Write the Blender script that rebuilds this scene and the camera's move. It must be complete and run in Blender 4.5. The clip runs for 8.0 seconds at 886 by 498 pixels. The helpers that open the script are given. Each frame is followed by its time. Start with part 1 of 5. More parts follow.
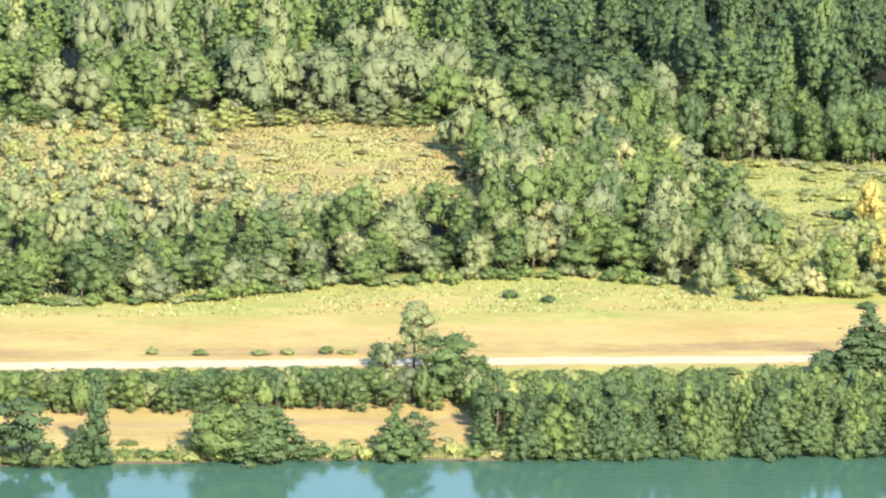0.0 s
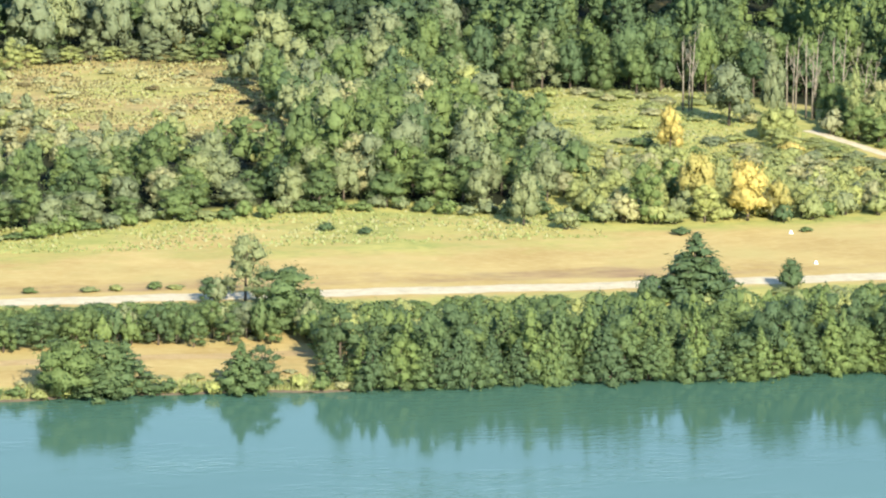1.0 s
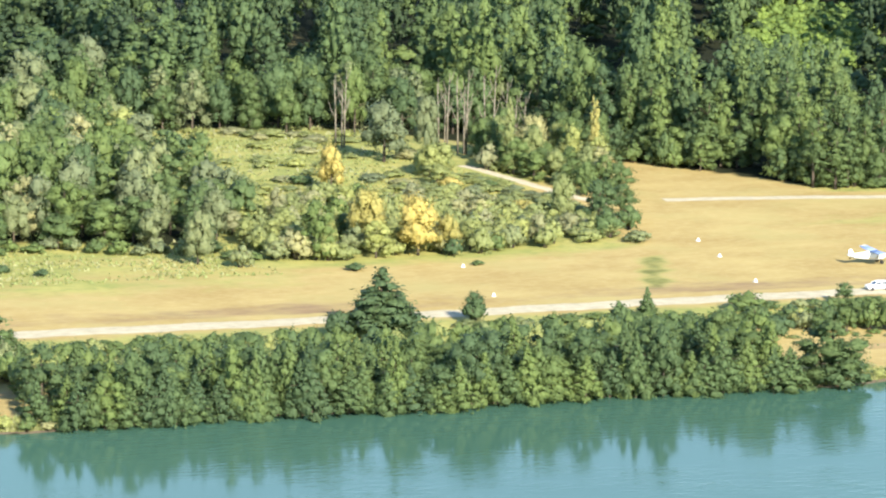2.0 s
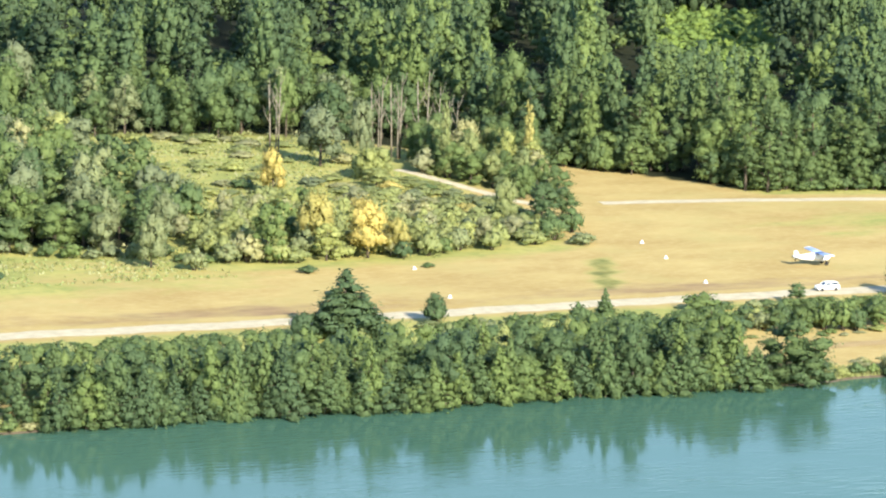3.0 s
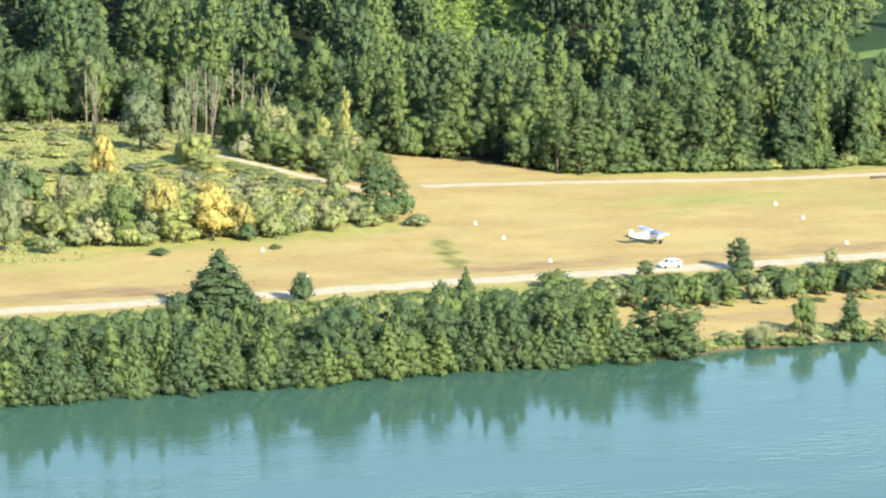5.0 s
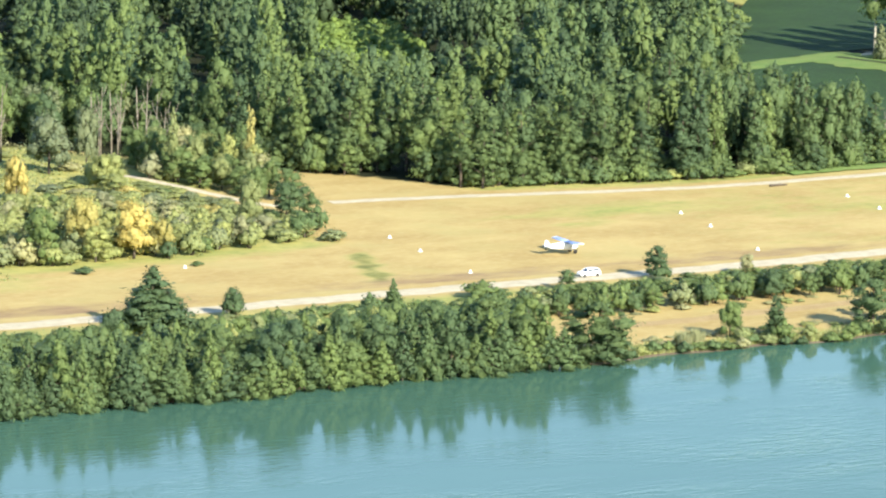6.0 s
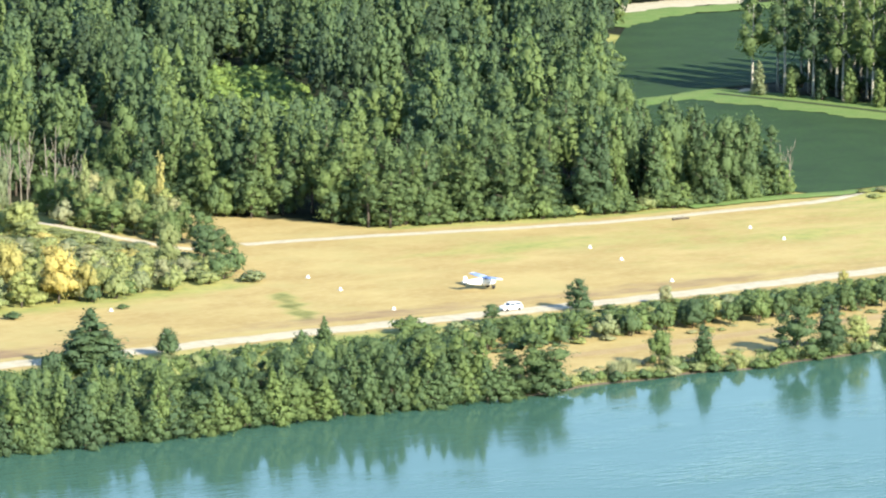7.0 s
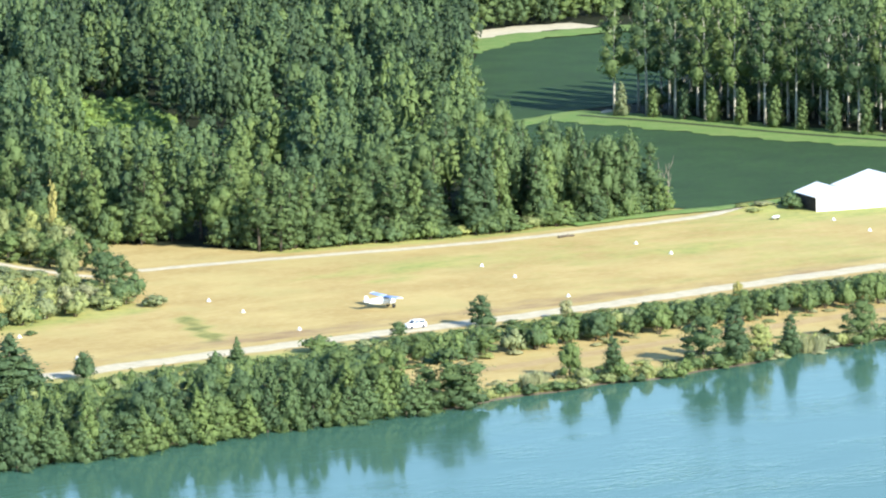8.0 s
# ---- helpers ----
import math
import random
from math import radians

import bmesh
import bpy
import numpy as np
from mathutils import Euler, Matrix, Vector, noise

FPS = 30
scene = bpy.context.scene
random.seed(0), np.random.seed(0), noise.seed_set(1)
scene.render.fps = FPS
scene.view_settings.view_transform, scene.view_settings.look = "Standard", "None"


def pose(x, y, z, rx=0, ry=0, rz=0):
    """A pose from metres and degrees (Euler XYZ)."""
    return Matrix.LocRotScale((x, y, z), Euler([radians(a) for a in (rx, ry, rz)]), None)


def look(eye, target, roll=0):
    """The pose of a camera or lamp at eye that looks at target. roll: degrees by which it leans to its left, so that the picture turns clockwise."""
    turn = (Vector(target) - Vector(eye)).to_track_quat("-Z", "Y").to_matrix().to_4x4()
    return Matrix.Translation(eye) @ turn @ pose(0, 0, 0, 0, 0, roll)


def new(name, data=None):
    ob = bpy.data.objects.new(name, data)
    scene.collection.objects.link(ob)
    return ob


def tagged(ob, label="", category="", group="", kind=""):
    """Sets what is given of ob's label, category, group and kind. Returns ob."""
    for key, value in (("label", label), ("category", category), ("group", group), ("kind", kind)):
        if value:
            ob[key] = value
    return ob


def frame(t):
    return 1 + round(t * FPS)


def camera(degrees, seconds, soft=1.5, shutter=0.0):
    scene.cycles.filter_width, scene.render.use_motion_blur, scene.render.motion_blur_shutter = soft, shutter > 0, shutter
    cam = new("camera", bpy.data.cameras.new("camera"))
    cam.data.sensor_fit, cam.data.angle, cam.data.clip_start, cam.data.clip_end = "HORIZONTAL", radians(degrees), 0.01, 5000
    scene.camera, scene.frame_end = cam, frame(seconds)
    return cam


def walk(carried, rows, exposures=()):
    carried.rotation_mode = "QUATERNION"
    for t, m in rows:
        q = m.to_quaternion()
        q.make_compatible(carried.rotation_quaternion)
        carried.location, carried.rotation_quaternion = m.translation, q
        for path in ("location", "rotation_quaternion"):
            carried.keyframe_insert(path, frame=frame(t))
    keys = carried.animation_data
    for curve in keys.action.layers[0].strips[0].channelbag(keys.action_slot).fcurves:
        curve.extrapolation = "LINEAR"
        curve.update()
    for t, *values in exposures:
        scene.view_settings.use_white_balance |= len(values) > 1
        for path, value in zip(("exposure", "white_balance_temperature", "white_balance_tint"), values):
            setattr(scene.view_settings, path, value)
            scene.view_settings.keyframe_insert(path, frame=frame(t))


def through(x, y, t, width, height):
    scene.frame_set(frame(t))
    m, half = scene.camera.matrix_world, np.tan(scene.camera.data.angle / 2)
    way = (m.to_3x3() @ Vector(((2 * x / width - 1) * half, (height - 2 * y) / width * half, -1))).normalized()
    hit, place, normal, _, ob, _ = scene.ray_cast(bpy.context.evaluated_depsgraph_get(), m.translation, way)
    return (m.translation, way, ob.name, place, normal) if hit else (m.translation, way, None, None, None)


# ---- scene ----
cam = camera(9.957, 8.0, soft=2.1)
PATH = [
    (0.0, look((-248.52, -719.04, 143.82), (-125.21, 9.84, 17.23), 1.25)),
    (0.5, look((-262.01, -717.57, 143.52), (-115.26, 5.73, 10.11), 1.20)),
    (0.7, look((-267.40, -716.99, 143.39), (-110.93, 4.20, 9.58), 1.00)),
    (1.0, look((-275.46, -716.14, 143.18), (-101.19, 0.74, 8.20), 0.88)),
    (1.2, look((-280.83, -715.58, 143.04), (-87.83, -3.50, 8.14), 0.63)),
    (1.5, look((-288.86, -714.75, 142.82), (-67.18, -10.65, 10.12), 0.56)),
    (1.7, look((-294.20, -714.20, 142.67), (-62.63, -12.80, 12.64), 0.58)),
    (2.8, look((-323.44, -711.31, 141.72), (-54.06, -22.55, 17.07), 1.05)),
    (3.0, look((-328.74, -710.81, 141.54), (-56.04, -23.44, 16.36), 0.97)),
    (3.5, look((-341.92, -709.57, 141.04), (-55.42, -27.56, 17.43), 0.98)),
    (4.0, look((-355.06, -708.38, 140.52), (-51.35, -33.87, 16.83), 1.20)),
    (4.2, look((-360.30, -707.91, 140.30), (-49.48, -36.81, 15.74), 1.42)),
    (5.3, look((-388.98, -705.46, 139.01), (-45.51, -49.87, 17.63), 1.08)),
    (5.5, look((-394.17, -705.03, 138.76), (-44.01, -52.72, 18.85), 0.93)),
    (6.0, look((-407.10, -704.00, 138.11), (-43.54, -58.79, 19.65), 0.63)),
    (6.5, look((-419.98, -703.00, 137.43), (-43.89, -64.55, 21.50), 0.33)),
    (7.0, look((-432.80, -702.05, 136.72), (-41.33, -71.91, 26.40), -0.24)),
    (7.5, look((-445.58, -701.13, 135.97), (-39.32, -79.85, 28.90), -0.95)),
    (8.0, look((-458.31, -700.26, 135.19), (-38.18, -87.89, 30.30), -1.15)),
]
walk(cam, PATH, [(0.0, 1.76, 7100, 9), (0.5, 1.60, 7100, 9), (1.7, 1.55, 6900, 8), (4.0, 1.55, 6900, 8), (6.5, 1.56, 6800, 8), (7.0, 1.61, 6650, 8), (7.5, 1.64, 6500, 8), (8.0, 1.57, 6250, 7)])

# ---- world, sun, exposure ----
SUN_EL, SUN_AZ = radians(28), radians(174)   # azimuth clockwise from +y
world = bpy.data.worlds.new("sky_world")
scene.world = world
world.use_nodes = True
wn, wl = world.node_tree.nodes, world.node_tree.links
sky = wn.new("ShaderNodeTexSky")
sky.sky_type = 'NISHITA'
sky.sun_disc = False
sky.sun_elevation, sky.sun_rotation = SUN_EL, SUN_AZ
sky.altitude, sky.air_density, sky.dust_density, sky.ozone_density = 200, 1.0, 0.05, 3.2
wl.new(sky.outputs["Color"], wn["Background"].inputs["Color"])
wn["Background"].inputs["Strength"].default_value = 0.125
to_sun = Vector((math.sin(SUN_AZ) * math.cos(SUN_EL), math.cos(SUN_AZ) * math.cos(SUN_EL), math.sin(SUN_EL)))
sun = new("sun", bpy.data.lights.new("sun", "SUN"))
sun.data.energy, sun.data.angle, sun.data.color = 4.5, radians(0.6), (1.0, 0.94, 0.82)
sun.matrix_world = look(to_sun * 400, (0, 0, 0))


# ---- materials ----
def nodes_of(mat):
    mat.use_nodes = True
    t = mat.node_tree
    return t, t.nodes, t.links


def node(t, kind, **values):
    n = t.nodes.new(kind)
    for key, v in values.items():
        n.inputs[key.replace("_", " ")].default_value = v
    return n


def mixed(t, a, b, fac, mode='MIX'):
    """Mix of two colours; each may be a tuple or a socket."""
    m = t.nodes.new("ShaderNodeMix")
    m.data_type, m.blend_type = 'RGBA', mode
    for idx, v in ((0, fac), (6, a), (7, b)):
        if isinstance(v, (int, float)):
            m.inputs[idx].default_value = v
        elif isinstance(v, tuple):
            m.inputs[idx].default_value = (*v, 1)
        else:
            t.links.new(v, m.inputs[idx])
    return m.outputs[2]


def noise_fac(t, scale, lo=0.35, hi=0.65, detail=4.0, stretch=(1, 1, 1)):
    """Noise at a scale per metre, spread from lo..hi to 0..1."""
    geo = t.nodes.new("ShaderNodeNewGeometry")
    vm = t.nodes.new("ShaderNodeVectorMath")
    vm.operation = 'MULTIPLY'
    vm.inputs[1].default_value = stretch
    t.links.new(geo.outputs["Position"], vm.inputs[0])
    n = node(t, "ShaderNodeTexNoise", Scale=scale, Detail=detail, Roughness=0.6)
    t.links.new(vm.outputs[0], n.inputs["Vector"])
    r = node(t, "ShaderNodeMapRange", From_Min=lo, From_Max=hi)
    t.links.new(n.outputs["Fac"], r.inputs["Value"])
    return r.outputs["Result"]


def bumped(t, bsdf, scale, strength, distance=0.1):
    fac = noise_fac(t, scale, 0.2, 0.8)
    b = node(t, "ShaderNodeBump", Strength=strength, Distance=distance)
    t.links.new(fac, b.inputs["Height"])
    t.links.new(b.outputs["Normal"], bsdf.inputs["Normal"])


def surface(name, base, other=None, scale=1.0, rough=0.8, metal=0.0, bump=0.0, bump_scale=6.0, fine=0.15, coat=0.0):
    """A surface of two tones, with grain at a second scale and a fine relief."""
    mat = bpy.data.materials.new(name)
    t, n, l = nodes_of(mat)
    b = n["Principled BSDF"]
    b.inputs["Roughness"].default_value, b.inputs["Metallic"].default_value = rough, metal
    b.inputs["Coat Weight"].default_value = coat
    b.inputs["Specular IOR Level"].default_value = 0.5 if rough < 0.7 else 0.12
    col = mixed(t, base, other or tuple(c * 0.8 for c in base), noise_fac(t, scale))
    col = mixed(t, col, (0.02, 0.02, 0.02), node_scaled(t, noise_fac(t, scale * 9), fine))
    l.new(col, b.inputs["Base Color"])
    if bump:
        bumped(t, b, bump_scale, bump)
    return mat


def node_scaled(t, sock, k):
    m = t.nodes.new("ShaderNodeMath")
    m.operation = 'MULTIPLY'
    m.inputs[1].default_value = k
    t.links.new(sock, m.inputs[0])
    return m.outputs[0]


def foliage(name, light, dark, through=0.42, warm=(0.99, 1.0, 0.84), low=(0.72, 0.80, 0.84)):
    """Leaves: tone by spray, by plant and by patch, some light let through."""
    mat = bpy.data.materials.new(name)
    t, n, l = nodes_of(mat)
    b = n["Principled BSDF"]
    b.inputs["Roughness"].default_value = 0.6
    b.inputs["Specular IOR Level"].default_value = 0.25
    geo, info, own = n.new("ShaderNodeNewGeometry"), n.new("ShaderNodeObjectInfo"), n.new("ShaderNodeAttribute")
    own.attribute_name = "tone"
    add = n.new("ShaderNodeMath")
    add.operation = 'ADD'
    l.new(info.outputs["Random"], add.inputs[0]), l.new(own.outputs["Fac"], add.inputs[1])
    fr = n.new("ShaderNodeMath")
    fr.operation = 'FRACT'
    l.new(add.outputs[0], fr.inputs[0])
    col = mixed(t, tuple(0.62 * a + 0.38 * b for a, b in zip(dark, light)), tuple(0.36 * a + 0.64 * b for a, b in zip(dark, light)), geo.outputs["Random Per Island"])
    plant_tone = mixed(t, low, tuple(1.16 * c for c in warm), fr.outputs[0])
    col = mixed(t, col, plant_tone, 1.0, 'MULTIPLY')
    col = mixed(t, col, tuple(c * 1.4 for c in light), node_scaled(t, noise_fac(t, 0.25, 0.5, 0.8), 0.12))
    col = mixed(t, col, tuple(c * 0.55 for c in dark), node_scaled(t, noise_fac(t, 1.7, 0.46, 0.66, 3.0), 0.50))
    l.new(col, b.inputs["Base Color"])
    bumped(t, b, 2.6, 0.6, 0.3)
    tr = n.new("ShaderNodeBsdfTranslucent")
    l.new(mixed(t, col, (0.95, 1.0, 0.55), 0.6, 'MULTIPLY'), tr.inputs["Color"])
    ms = n.new("ShaderNodeMixShader")
    ms.inputs[0].default_value = through
    l.new(b.outputs[0], ms.inputs[1])
    l.new(tr.outputs[0], ms.inputs[2])
    l.new(ms.outputs[0], n["Material Output"].inputs["Surface"])
    return mat


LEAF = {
    # "deep": green with the shade of the back wood put into its colour
    "deep": foliage("leaf_shaded", (0.094, 0.138, 0.070), (0.068, 0.104, 0.053)),
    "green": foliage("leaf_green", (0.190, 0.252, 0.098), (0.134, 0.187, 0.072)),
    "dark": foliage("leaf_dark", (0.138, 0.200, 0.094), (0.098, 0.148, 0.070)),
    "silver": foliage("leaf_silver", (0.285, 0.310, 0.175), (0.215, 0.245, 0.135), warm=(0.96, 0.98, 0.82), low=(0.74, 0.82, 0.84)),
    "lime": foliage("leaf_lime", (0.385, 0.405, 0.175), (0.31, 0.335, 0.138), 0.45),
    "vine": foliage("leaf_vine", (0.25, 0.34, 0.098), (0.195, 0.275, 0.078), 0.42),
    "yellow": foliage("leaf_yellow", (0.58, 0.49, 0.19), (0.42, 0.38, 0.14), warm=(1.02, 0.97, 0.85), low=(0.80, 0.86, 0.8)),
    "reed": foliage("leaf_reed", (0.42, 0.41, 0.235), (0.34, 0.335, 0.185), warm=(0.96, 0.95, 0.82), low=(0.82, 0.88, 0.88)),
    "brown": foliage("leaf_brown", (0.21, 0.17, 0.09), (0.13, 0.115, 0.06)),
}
BARK = surface("bark", (0.12, 0.095, 0.07), (0.06, 0.05, 0.04), 2.0, 0.9, bump=0.5)
PALE_BARK = surface("pale_bark", (0.46, 0.43, 0.36), (0.30, 0.28, 0.22), 1.5, 0.85, bump=0.4)
GRAVEL = surface("gravel", (0.535, 0.470, 0.340), (0.421, 0.373, 0.267), 0.5, 0.95, bump=0.6, bump_scale=9, fine=0.12)
DUST = surface("dusty_track", (0.502, 0.429, 0.300), (0.389, 0.324, 0.211), 0.4, 0.95, bump=0.5, fine=0.15)
VERGE = surface("verge_grass", (0.125, 0.205, 0.055), (0.165, 0.225, 0.070), 0.2, 0.95, bump=0.6, bump_scale=4, fine=0.2)
DITCH = surface("ditch_growth", (0.055, 0.075, 0.030), (0.035, 0.05, 0.022), 0.4, 0.95, bump=0.8, bump_scale=2, fine=0.3)
MUD = surface("river_mud", (0.15, 0.115, 0.08), (0.10, 0.08, 0.055), 0.6, 0.6, bump=0.4, fine=0.2)
BANK_DUST = surface("bank_dust", (0.405, 0.300, 0.154), (0.340, 0.243, 0.113), 0.3, 0.95, bump=0.5, fine=0.15)
DEAD_BARK = surface("dead_bark", (0.27, 0.24, 0.19), (0.15, 0.13, 0.10), 1.5, 0.85, bump=0.4)
WHITE = surface("white_paint", (0.80, 0.80, 0.78), (0.72, 0.72, 0.70), 3, 0.35, fine=0.04)
BLUE = surface("blue_paint", (0.24, 0.32, 0.60), (0.21, 0.28, 0.54), 3, 0.35, fine=0.04)
SHEET = surface("white_sheeting", (0.82, 0.83, 0.84), (0.74, 0.75, 0.77), 0.4, 0.5, bump=0.1, bump_scale=2, fine=0.05)
RUBBER = surface("rubber", (0.02, 0.02, 0.02), (0.03, 0.03, 0.03), 5, 0.8)
STEEL = surface("dark_steel", (0.10, 0.10, 0.11), (0.06, 0.06, 0.06), 4, 0.45, 0.6)
# dark colour that paints the shade inside the shed's open side
SHADE = surface("open_side_shade", (0.07, 0.06, 0.05), (0.04, 0.035, 0.03), 2, 0.8)
CROP = surface("crop_leaves", (0.036, 0.078, 0.026), (0.026, 0.058, 0.021), 0.08, 0.9, bump=1.0, bump_scale=1.6, fine=0.45)
LAMP_GLASS = surface("lamp_glass", (0.7, 0.7, 0.68), None, 5, 0.1, coat=0.5)


def dark_glass():
    mat = bpy.data.materials.new("dark_glass")
    t, n, l = nodes_of(mat)
    b = n["Principled BSDF"]
    b.inputs["Base Color"].default_value = (0.03, 0.04, 0.05, 1)
    b.inputs["Roughness"].default_value, b.inputs["Coat Weight"].default_value = 0.05, 1.0
    return mat


GLASS = dark_glass()


def water_material():
    mat = bpy.data.materials.new("river_water")
    t, n, l = nodes_of(mat)
    b = n["Principled BSDF"]
    b.inputs["Roughness"].default_value, b.inputs["IOR"].default_value = 0.08, 1.128
    col = mixed(t, (0.041, 0.098, 0.072), (0.046, 0.107, 0.079), noise_fac(t, 0.03, stretch=(0.3, 1, 1)))
    l.new(col, b.inputs["Base Color"])
    a = noise_fac(t, 0.85, 0.25, 0.75, 3.0, (0.4, 1.0, 1))
    c = noise_fac(t, 0.05, 0.42, 0.7, 2.0, (0.5, 1.0, 1))
    m = t.nodes.new("ShaderNodeMath")
    m.operation = 'MULTIPLY'
    l.new(a, m.inputs[0]), l.new(c, m.inputs[1])
    bump = node(t, "ShaderNodeBump", Strength=0.24, Distance=0.25)
    l.new(m.outputs[0], bump.inputs["Height"])
    l.new(bump.outputs["Normal"], b.inputs["Normal"])
    return mat


WATER = water_material()


def ground_material():
    """Grass, dry grass and soil by the ground's own cover (red: green grass, green: bare soil, blue: scrub and wood
    floor, tree shade put into its colour).
    """
    mat = bpy.data.materials.new("meadow_ground")
    t, n, l = nodes_of(mat)
    b = n["Principled BSDF"]
    b.inputs["Roughness"].default_value = 0.95
    b.inputs["Specular IOR Level"].default_value = 0.1
    at = n.new("ShaderNodeAttribute")
    at.attribute_name = "cover"
    sep = n.new("ShaderNodeSeparateColor")
    l.new(at.outputs["Color"], sep.inputs[0])
    dry = mixed(t, (0.399, 0.309, 0.131), (0.319, 0.230, 0.091), noise_fac(t, 0.09, 0.38, 0.62, 6, (0.6, 1, 1)))
    dry = mixed(t, dry, (0.447, 0.358, 0.167), node_scaled(t, noise_fac(t, 0.8, 0.45, 0.75, 4, (0.7, 1, 1)), 0.6))
    green = mixed(t, (0.345, 0.320, 0.108), (0.255, 0.265, 0.084), noise_fac(t, 0.13, 0.4, 0.6, 6, (0.5, 1, 1)))
    green = mixed(t, green, (0.160, 0.200, 0.064), node_scaled(t, noise_fac(t, 0.45, 0.46, 0.70, 6), 0.6))
    dry = mixed(t, dry, (0.340, 0.292, 0.121), node_scaled(t, noise_fac(t, 0.05, 0.5, 0.7, 5), 0.7))
    soil = mixed(t, (0.267, 0.182, 0.105), (0.211, 0.142, 0.081), noise_fac(t, 0.5, stretch=(0.3, 1, 1)))
    # floor colour taken near black to paint in the shade beneath the trees
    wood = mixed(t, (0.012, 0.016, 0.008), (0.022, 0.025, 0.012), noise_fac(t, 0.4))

    def spread(sock, k=0.5):
        """The cover's edge, frayed by noise."""
        add = t.nodes.new("ShaderNodeMath")
        add.operation = 'ADD'
        l.new(sock, add.inputs[0])
        l.new(node_scaled(t, noise_fac(t, 0.25, 0.3, 0.7, 6, (0.5, 1, 1)), k), add.inputs[1])
        r = node(t, "ShaderNodeMapRange", From_Min=0.42, From_Max=0.95)
        l.new(add.outputs[0], r.inputs["Value"])
        return r.outputs["Result"]

    col = mixed(t, dry, green, spread(sep.outputs[0]))
    col = mixed(t, col, soil, spread(sep.outputs[1]))
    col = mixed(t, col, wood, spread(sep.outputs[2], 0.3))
    l.new(col, b.inputs["Base Color"])
    bumped(t, b, 2.5, 0.5, 0.15)
    return mat


GROUND = ground_material()


# ---- mesh helpers ----
rng = np.random.default_rng(7)


def mesh_of(name, verts, faces, mat, smooth=False):
    me = bpy.data.meshes.new(name)
    me.from_pydata([tuple(v) for v in verts], [], [tuple(f) for f in faces])
    me.materials.append(mat)
    if smooth:
        me.shade_smooth()
    me.update()
    return me


def quads_mesh(name, verts, mat, ways=None):
    """A mesh from an array of loose leaves (n, corners, 3); ways: soft normals for their corners."""
    n, k = verts.shape[:2]
    me = bpy.data.meshes.new(name)
    me.vertices.add(k * n)
    me.vertices.foreach_set("co", np.ascontiguousarray(verts, dtype=np.float32).ravel())
    me.loops.add(k * n)
    me.loops.foreach_set("vertex_index", np.arange(k * n, dtype=np.int32))
    me.polygons.add(n)
    me.polygons.foreach_set("loop_start", np.arange(0, k * n, k, dtype=np.int32))
    me.materials.append(mat)
    me.update(calc_edges=True)
    if ways is not None:
        me.shade_smooth()
        me.normals_split_custom_set_from_vertices(ways.reshape(-1, 3).tolist())
    return me


def part(name, data, parent, label="", m=None):
    """One mesh (a bmesh or mesh data) as one part under a thing or a part."""
    ob = new(name, data)
    ob.parent = parent
    if m is not None:
        ob.matrix_local = m
    if label:
        tagged(ob, label)
    return ob


def bm_mesh(name, bm, mat, smooth=False):
    me = bpy.data.meshes.new(name)
    bm.to_mesh(me)
    bm.free()
    me.materials.append(mat)
    if smooth:
        me.shade_smooth()
    return me


def tube(path, radii, sides=6):
    """Vertices and faces of a tapered tube along points."""
    path = np.asarray(path, float)
    v, f = [], []
    for i, (p, r) in enumerate(zip(path, radii)):
        d = path[min(i + 1, len(path) - 1)] - path[max(i - 1, 0)]
        d = d / (np.linalg.norm(d) + 1e-9)
        a = np.cross(d, (0.31, 0.9, 0.2))
        a /= np.linalg.norm(a) + 1e-9
        b = np.cross(d, a)
        for k in range(sides):
            w = 2 * math.pi * k / sides
            v.append(p + r * (a * math.cos(w) + b * math.sin(w)))
    for i in range(len(path) - 1):
        for k in range(sides):
            q = (k + 1) % sides
            f.append((i * sides + k, i * sides + q, (i + 1) * sides + q, (i + 1) * sides + k))
    f.append(tuple(range(sides))[::-1])
    f.append(tuple(range((len(path) - 1) * sides, len(path) * sides)))
    return v, f


def tubes_mesh(name, tubes, mat):
    v, f = [], []
    for tv, tf in tubes:
        k = len(v)
        v += list(tv)
        f += [tuple(i + k for i in face) for face in tf]
    return mesh_of(name, v, f, mat, True)


def box_bm(sx, sy, sz, bevel=0.0, at=(0, 0, 0)):
    bm = bmesh.new()
    bmesh.ops.create_cube(bm, size=1, matrix=Matrix.Translation(at) @ Matrix.Diagonal((sx, sy, sz, 1)))
    if bevel:
        bmesh.ops.bevel(bm, geom=list(bm.edges), offset=bevel, segments=2, affect='EDGES')
    return bm


# ---- ground ----
def smooth(a, b, x):
    t = np.clip((x - a) / (b - a), 0, 1)
    return t * t * (3 - 2 * t)


def wave(x, y, k, seed=0.0):
    """Slow unevenness, about -1 to 1."""
    return (np.sin(x * k + 1.3 * np.sin(y * k * 0.7 + seed) + seed) + np.sin(y * k * 1.31 + 1.1 * np.sin(x * k * 0.6 - seed) + 2 * seed)) * 0.5


def bank_y(x):
    """The waterline."""
    return -49.5 + 1.0 * np.sin(x * 0.11) + 0.7 * np.sin(x * 0.31 + 1) + 5.5 * smooth(20, 85, x)


